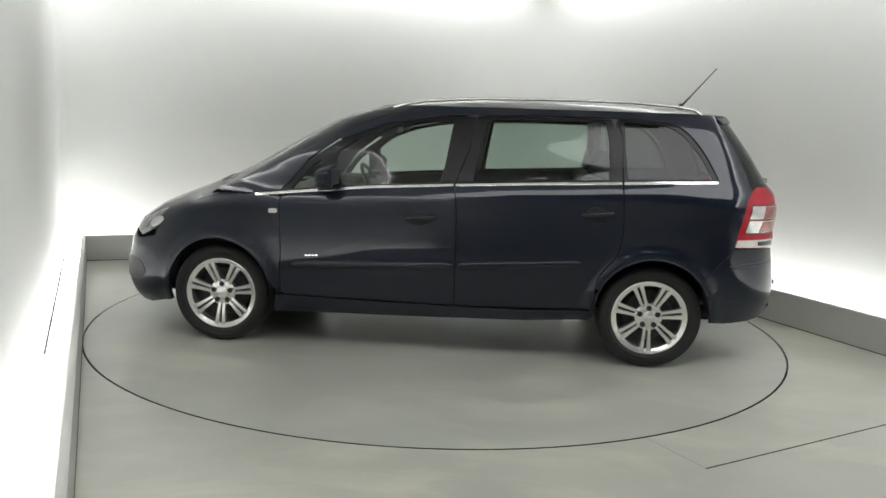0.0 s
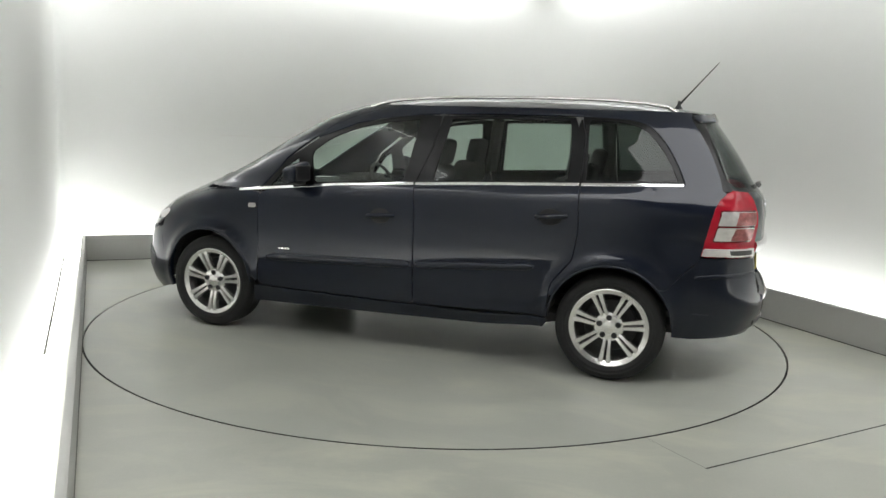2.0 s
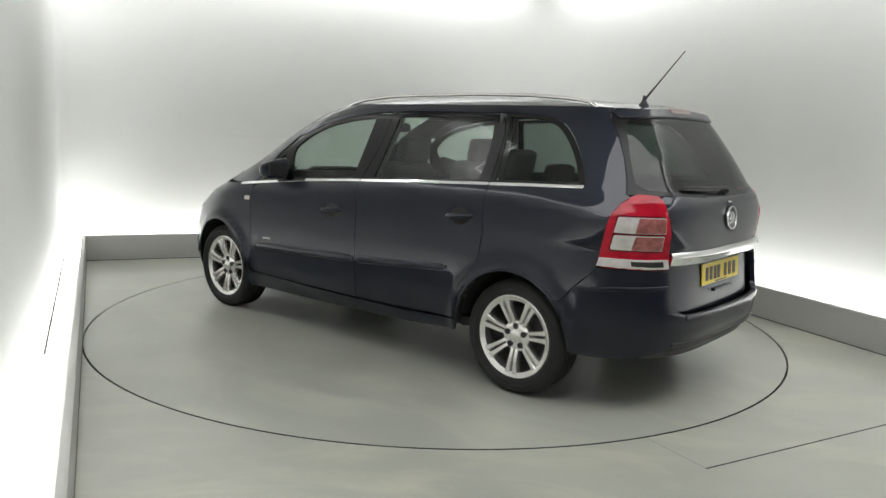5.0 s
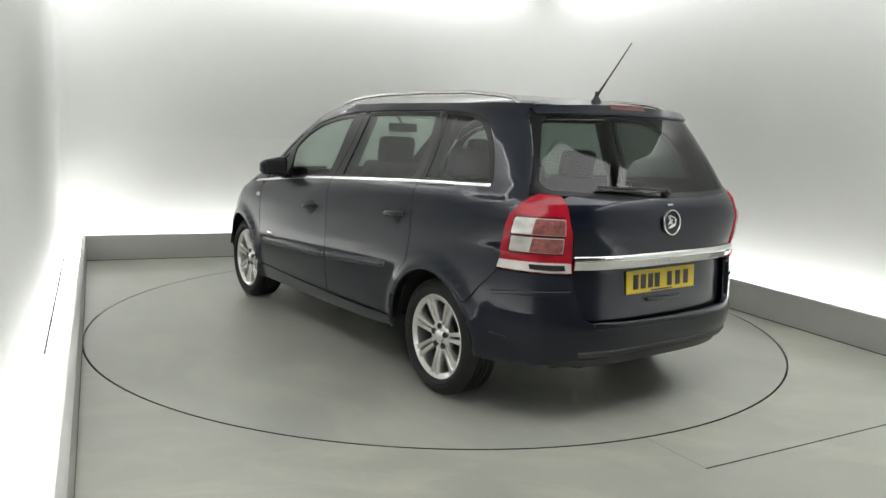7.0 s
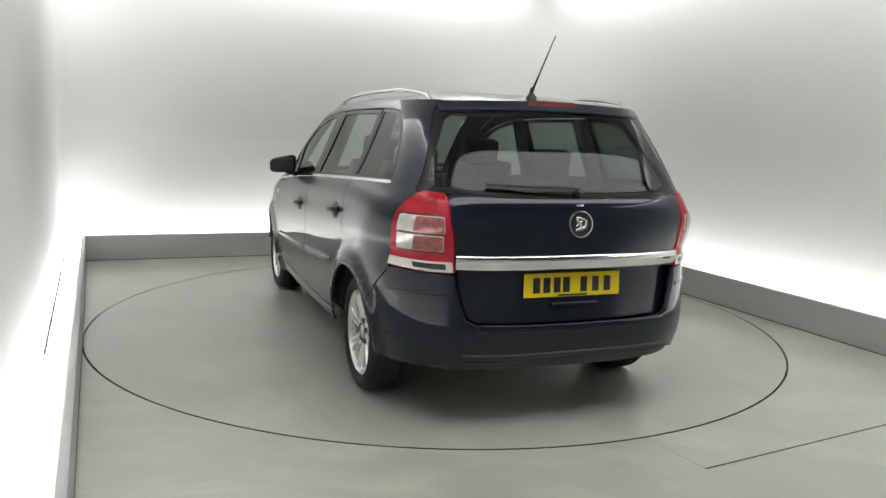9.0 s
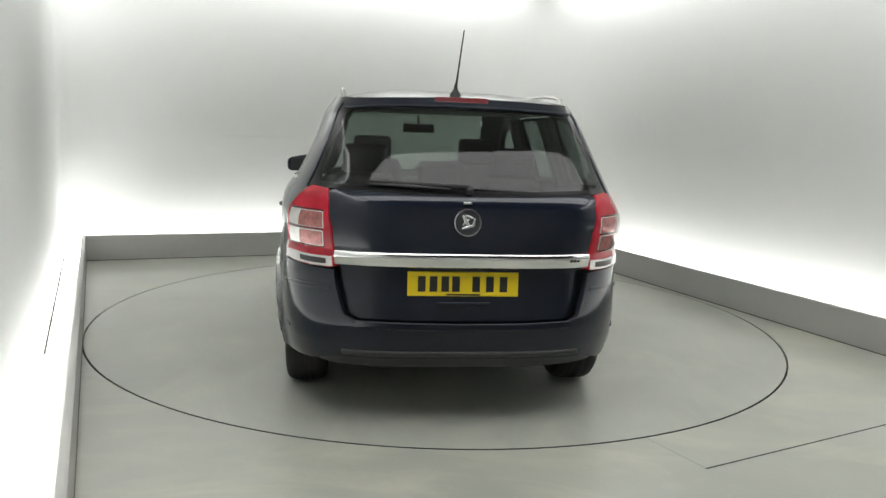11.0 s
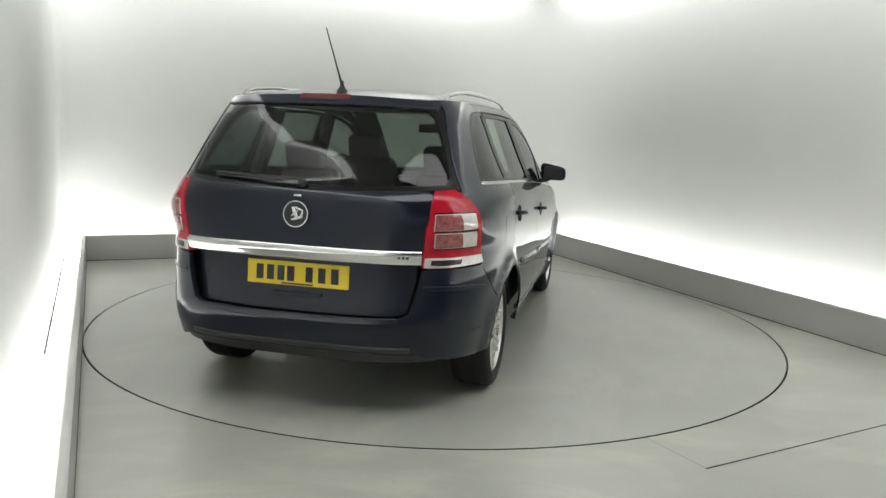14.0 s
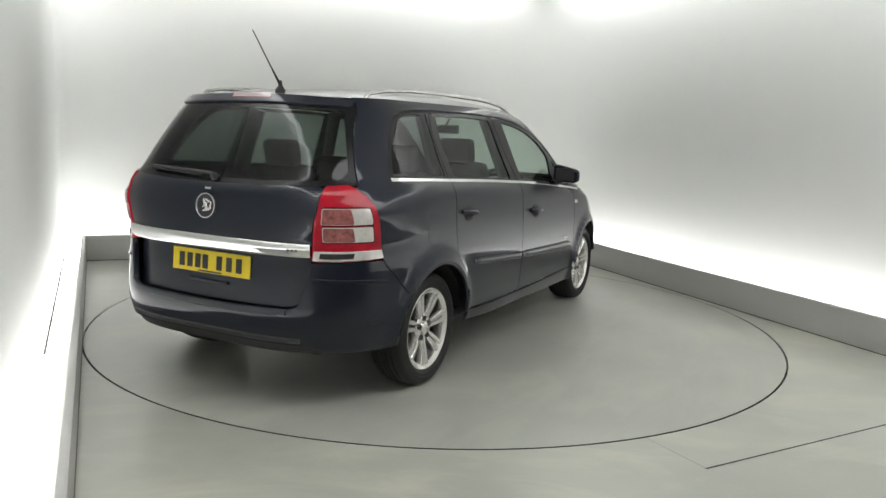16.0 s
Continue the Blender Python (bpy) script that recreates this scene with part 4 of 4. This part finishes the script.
def door_fittings(side):
    d1, d2 = doors[side]
    for d, x, z, tilt in ((d1, 0.065, 0.868, 0.09), (d2, -0.995, 0.938, 0.09)):
        # Flat dark oval on the door stands for the handle hollow's shade.
        ring = [(x + 0.005 + 0.066 * math.cos(t), z - 0.004 + 0.046 * math.sin(t)) for t in [2 * math.pi * i / 20 for i in range(20)]]
        cut_panel("handle_shade", ring, M_INNER, d, off=0.003, side=side, edge=0.002, thick=0.004, step=0.02)
        bm = bmesh.new()
        pts = []
        for k in range(9):
            f = k / 8
            px, pz = x + 0.088 - 0.176 * f, z + (f - 0.5) * 0.176 * tilt
            q = qx(px, pz)
            pts.append((skin(q, pz) + skin_normal(q, pz) * (0.006 + 0.032 * math.sin(math.pi * min(1, max(0, f))) ** 0.5)) * Vector((1, side, 1)))
        tube(bm, pts, 0.0135, 10)
        part("door_handle", bm, M_PAINT, d, "body-coloured pull handle", smooth=True, angle=60)
    for d, pts in ((d1, ((0.880, 0.560, 0.512), (0.80, 0.572, 0.518), (0.30, 0.590, 0.537), (-0.145, 0.607, 0.556))), (d2, ((-0.170, 0.608, 0.557), (-0.50, 0.630, 0.585), (-0.86, 0.655, 0.612), (-0.915, 0.657, 0.622)))):
        rubbing_strip(d, pts, side)
    # Small unreadable script on the front door, as bars.
    for k in range(4):
        skin_box("badge_bar", 0.775 - 0.022 * k, 0.603 + 0.001 * k, (0.015, 0.004, 0.010), M_CHROME, d1, side, 0.004, 0.0, label="tiny chrome badge bar")
    # Side repeater in the front wing.
    rep = fillet([(0.967, 0.858), (1.018, 0.856), (1.020, 0.880), (0.969, 0.882)], 0.008)
    cut_panel("side_repeater", rep, M_CLEAR, car, off=0.005, side=side, edge=0.004, label="small clear side indicator lens")
    # Door mirror: housing, glass and foot.
    bm = bmesh.new()
    box(bm, (0.095, 0.198, 0.142), pose(0.650, 0.912, 1.098, 0, 0, -8), 0.045, 5)
    for v in bm.verts:
        f = (v.co.x - 0.60) / 0.10
        v.co.z = 1.098 + (v.co.z - 1.098) * (1.0 - 0.28 * max(0, f)) - 0.012 * (v.co.y - 0.918) / 0.1
        v.co.z = 1.094 + (v.co.z - 1.094) * (1.0 - 0.22 * max(0.0, (v.co.y - 0.90) / 0.11) ** 1.5)
        v.co.y *= side
    mir = part("door_mirror", bm, M_PAINT, d1, "dark door mirror on its foot", smooth=True, angle=70)
    bm = bmesh.new()
    box(bm, (0.010, 0.140, 0.095), pose(0.600, 0.914, 1.098, 0, 0, -8), 0.03, 4)
    for v in bm.verts:
        v.co.y *= side
    part("mirror_frame", bm, M_BLACK, d1, smooth=True)
    bm = bmesh.new()
    box(bm, (0.10, 0.10, 0.035), pose(0.68, 0.835, 1.035, 12, 0, 0), 0.012, 3)
    for v in bm.verts:
        v.co.y *= side
    part("mirror_foot", bm, M_BLACK, d1, smooth=True)


def roof_fittings():
    for side in (1, -1):
        bm = bmesh.new()
        line = [(0.30, 1.532), (0.23, 1.556), (0.10, 1.580), (-0.10, 1.597), (-0.30, 1.606), (-0.80, 1.614), (-1.20, 1.610), (-1.45, 1.594), (-1.57, 1.577), (-1.62, 1.545)]
        tube(bm, [(x, side * (0.580 - 0.06 * max(0, (x + 0.1)) - 0.10 * max(0, -x - 1.45)), z) for x, z in line], 0.0105, 10)
        part("roof_rail", bm, M_ALLOY, roof, "silver roof rail", smooth=True, angle=60)
    bm = bmesh.new()
    lathe(bm, [(0.030, -0.012), (0.028, 0.0), (0.016, 0.016), (0.0095, 0.030), (0.008, 0.05), (0.0005, 0.052)], 16, pose(-1.597, 0, 1.588, 90, 0, 0))
    part("aerial_base", bm, M_BLACK, roof, smooth=True)
    bm = bmesh.new()
    tube(bm, [(-1.600, 0, 1.615), (-1.665, 0, 1.693)], 0.0075, 8, 0.6)
    tube(bm, [(-1.665, 0, 1.693), (-1.820, 0, 1.880)], 0.0042, 8, 0.6)
    part("aerial", bm, M_BLACK, roof, "thin black aerial rod", smooth=True)
    # Lip over the rear window with the brake strip.
    def crown(y):
        return 0.022 * (1 - (y / 0.56) ** 2)
    ys = [0.0, 0.10, 0.20, 0.30, 0.40, 0.48, 0.535, 0.565]
    top = [(qy(y, 1.533 + crown(y)), 1.533 + crown(y)) for y in ys]
    bot = [(qy(y, 1.501 + 0.7 * crown(y)), 1.501 + 0.7 * crown(y)) for y in reversed(ys)]
    half = top + bot
    cut_panel("gate_spoiler", mirror_poly(half), M_PAINT, gate, off=0.007, conv=False, edge=0.006, thick=0.03, step=0.02)
    ys = [0.0, 0.06, 0.13]
    half = [(qy(y, 1.535 + crown(y)), 1.535 + crown(y)) for y in ys] + [(qy(y, 1.515 + 0.9 * crown(y)), 1.515 + 0.9 * crown(y)) for y in reversed(ys)]
    cut_panel("brake_strip", mirror_poly(half), M_REDGLOW, gate, off=0.0095, conv=False, edge=0.003, step=0.02, label="dark red high brake lamp strip")


def tail_fittings():
    # Number plate with plain bars for its characters.
    tilt = 4.0
    m = pose(-2.128, 0.004, 0.6985, 0, tilt, 0)
    bm = bmesh.new()
    box(bm, (0.006, 0.522, 0.114), m, 0.0025)
    plate = part("number_plate", bm, M_YELLOW, gate, "yellow number plate")
    for y in (-0.190, -0.125, -0.060, 0.035, 0.085, 0.140, 0.195):
        bm = bmesh.new()
        box(bm, (0.002, 0.036, 0.072), m @ pose(-0.0045, y, 0.0), 0.0)
        part("plate_bar", bm, M_BLACK, plate, "dark bar")
    bm = bmesh.new()
    box(bm, (0.002, 0.16, 0.008), m @ pose(-0.0042, 0.0, -0.049))
    part("plate_bar", bm, M_BLACK, plate)
    # Round maker's mark as a plain ring and disc.
    p, n = skin(QC, 0.990), skin_normal(QC, 0.990)
    mm = Matrix.Translation(p + n * 0.002) @ n.to_track_quat("Y", "Z").to_matrix().to_4x4()
    bm = bmesh.new()
    lathe(bm, [(0.056, 0.0), (0.056, 0.008), (0.058, 0.011), (0.063, 0.010), (0.065, 0.004), (0.065, -0.002)], 40, mm)
    part("round_mark", bm, M_SATIN, gate, "round satin chrome maker's mark", smooth=True)
    bm = bmesh.new()
    lathe(bm, [(0.0005, 0.003), (0.057, 0.002)], 40, mm)
    part("mark_disc", bm, M_MARK, gate)
    bm = bmesh.new()
    for w, h, x, z, r in ((0.020, 0.070, 0.006, 0.004, 30), (0.064, 0.016, -0.004, -0.020, 15), (0.050, 0.012, -0.008, 0.026, -20), (0.046, 0.012, 0.008, 0.002, 40), (0.014, 0.046, -0.028, -0.002, -15)):
        bmesh.ops.create_uvsphere(bm, u_segments=16, v_segments=8, radius=0.5, matrix=mm @ pose(x, 0.003, z, 0, r, 0) @ Matrix.Diagonal((w, 0.010, h, 1)))
    part("mark_shape", bm, M_SATIN, gate, smooth=True)
    # Small release button above the mark.
    z = 1.076
    bm = bmesh.new()
    box(bm, (0.040, 0.010, 0.012), Matrix.Translation(skin(QC, z)) @ skin_normal(QC, z).to_track_quat("Y", "Z").to_matrix().to_4x4(), 0.004)
    part("release_button", bm, M_SATIN, gate, "small satin chrome release button", smooth=True)
    # Wiper.
    bm = bmesh.new()
    pts = []
    for k in range(12):
        y = 0.455 - 0.46 * k / 11
        z = 1.158 - 0.024 * k / 11
        q = qy(y, z)
        pts.append(skin(q, z) + skin_normal(q, z) * (0.014 + 0.012 * k / 11))
    tube(bm, pts, 0.0045, 8, 1.7)
    part("wiper_arm", bm, M_BLACK, gate, "black rear wiper", smooth=True)
    bm = bmesh.new()
    pts = [p - Vector((0, 0, 0.014)) - Vector((0.002, 0, 0)) for p in pts[:10]]
    tube(bm, pts, 0.0045, 6)
    part("wiper_blade", bm, M_BLACK, gate, smooth=True)
    z = 1.128
    q = qy(-0.01, z)
    bm = bmesh.new()
    lathe(bm, [(0.0005, 0.026), (0.013, 0.025), (0.018, 0.015), (0.020, 0.0)], 16, Matrix.Translation(skin(q, z)) @ skin_normal(q, z).to_track_quat("Y", "Z").to_matrix().to_4x4())
    part("wiper_pivot", bm, M_BLACK, gate, smooth=True)
    # Grip under the number plate.
    skin_box("gate_grip", 0, 0.612, (0.25, 0.026, 0.016), M_PAINT, gate, 1, -0.046, 0.006, tail=True)
    # Small model script at the strip's end, as bars.
    for k in range(3):
        skin_box("badge_bar", 0, 0.815, (0.012, 0.003, 0.011), M_BLACK, gate, 1, 0.0135, 0.0, label="small dark badge bar", tail=True, y=-0.50 - 0.018 * k)
    # Thin raised strips added to catch a highlight low in the bumper corners.
    for side in (1, -1):
        refl = [(qx(x, z), z) for x, z in ((-1.80, 0.440), (-1.88, 0.437), (-1.88, 0.444), (-1.80, 0.448))]
        cut_panel("highlight_strip", refl, M_PAINT, rear_bumper, off=0.006, side=side, conv=False, edge=0.004, step=0.02)
        # Stepped shoulder of the bumper under the lamp.
        crease = [(qx(x, z), z) for x, z in ((-1.80, 0.655), (-1.90, 0.668))] + [(qy(y, z), z) for y, z in ((0.70, 0.675), (0.615, 0.680), (0.612, 0.668), (0.70, 0.662))] + [(qx(x, z), z) for x, z in ((-1.90, 0.655), (-1.80, 0.642))]
        cut_panel("bumper_crease", crease, M_PAINT, rear_bumper, off=0.007, side=side, conv=False, edge=0.007, step=0.02)
    ledge = [(qy(y, z), z) for y, z in ((0.0, 0.520), (0.25, 0.522), (0.50, 0.528), (0.50, 0.506), (0.25, 0.500), (0.0, 0.498))]
    cut_panel("bumper_ledge", mirror_poly(ledge), M_PAINT, rear_bumper, off=0.010, conv=False, edge=0.010, step=0.03)
    # Fuel flap on the right rear wing.
    ring = fillet([(-1.30, 0.80), (-1.47, 0.80), (-1.47, 0.97), (-1.30, 0.97)], 0.05)
    cut_panel("fuel_flap", ring, M_PAINT, car, off=0.0012, side=-1, edge=0.002, thick=0.003)


def seat(x, y, z, width, label):
    root = new("seat")
    root.parent = car
    root.matrix_basis = pose(x, y, z)
    bm = bmesh.new()
    box(bm, (0.50, width, 0.16), pose(0.06, 0, 0.10, 0, -6, 0), 0.06, 4)
    part("seat_cushion", bm, M_FABRIC, root, label, smooth=True, angle=60)
    bm = bmesh.new()
    box(bm, (0.15, width, 0.62), pose(-0.25, 0, 0.42, 0, -16, 0), 0.065, 4)
    for v in bm.verts:
        v.co.y *= 1 - 0.18 * max(0, (v.co.z - 0.4) / 0.3)
    part("backrest", bm, M_FABRIC, root, smooth=True, angle=60)
    bm = bmesh.new()
    box(bm, (0.09, 0.26, 0.17), pose(-0.370, 0, 0.80, 0, -12, 0), 0.042, 4)
    part("headrest", bm, M_FABRIC, root, smooth=True, angle=60)
    for d in (-0.06, 0.06):
        bm = bmesh.new()
        tube(bm, [(-0.345, d, 0.68), (-0.365, d, 0.80)], 0.006)
        part("headrest_post", bm, M_CHROME, root)
    return root


def cabin():
    for y in (0.37, -0.37):
        seat(0.22, y, 0.46, 0.50, "charcoal fabric front seat")
    for y, z in ((0.44, 0.42), (0.0, 0.33), (-0.44, 0.42)):
        seat(-0.68, y, z, 0.42, "charcoal fabric middle seat")
    bm = bmesh.new()
    box(bm, (0.42, 1.48, 0.26), pose(0.93, 0, 0.86), 0.09, 4)
    box(bm, (0.24, 0.40, 0.10), pose(0.80, -0.37, 0.985), 0.045, 3)
    part("dashboard", bm, M_INTERIOR, car, "dark grey dashboard", smooth=True, angle=60)
    bm = bmesh.new()
    mw = pose(0.60, -0.37, 0.95, 0, -62, 0)
    ring = [mw @ Vector((0.185 * math.cos(t), 0.185 * math.sin(t), 0)) for t in [2 * math.pi * i / 32 for i in range(33)]]
    tube(bm, ring, 0.014, 8)
    box(bm, (0.12, 0.30, 0.03), mw, 0.012)
    tube(bm, [mw @ Vector((0, 0, 0)), mw @ Vector((0, 0, -0.22))], 0.03)
    part("steering_wheel", bm, M_BLACK, car, smooth=True)
    bm = bmesh.new()
    box(bm, (0.035, 0.24, 0.065), pose(0.36, 0, 1.405, 0, 10, 0), 0.014, 3)
    tube(bm, [(0.37, 0, 1.43), (0.46, 0, 1.50)], 0.009)
    part("cabin_mirror", bm, M_BLACK, car, "dark interior mirror", smooth=True)
    bm = bmesh.new()
    box(bm, (2.9, 1.36, 0.04), pose(-0.45, 0, 0.40), 0.01)
    box(bm, (0.80, 1.30, 0.05), pose(-1.55, 0, 0.68), 0.015)
    part("cabin_floor", bm, M_INTERIOR, car)
    # Dark pillars inside and the wipers' cowl outside.
    for side in (1, -1):
        for x0, x1, w in ((-0.16, -0.24, 0.09), (-1.10, -1.08, 0.10)):
            bm = bmesh.new()
            tube(bm, [(x0, side * 0.745, 1.10), (x1, side * 0.612, 1.49)], w / 2, 8)
            part("pillar_lining", bm, M_INTERIOR, car, smooth=True)
    for side in (1, -1):
        cowl = [(ny(HALF_WIDTH(z) * k, z), z) for z, k in ((1.022, 0.82), (1.045, 0.60), (1.050, 0.10), (1.026, 0.10), (1.020, 0.60))]
        cut_panel("wiper_cowl", cowl, M_BLACK, car, off=0.003, side=side, conv=False, edge=0.004)


for s in (1, -1):
    door_fittings(s)
roof_fittings()
tail_fittings()
cabin()


# ---- movement ----
def motions():
    """The turntable carries the car round at a steady seven degrees a second."""
    rows_car, rows_table = [], []
    for k in range(33):
        t = k * 0.5
        turn = pose(0, 0, 0, 0, 0, 174.336 - 7.0091 * t)
        rows_car.append((t, turn @ pose(-0.0488, 0.1539, 0.0)))
        rows_table.append((t, turn))
    walk(car, rows_car)
    walk(table, rows_table)


motions()
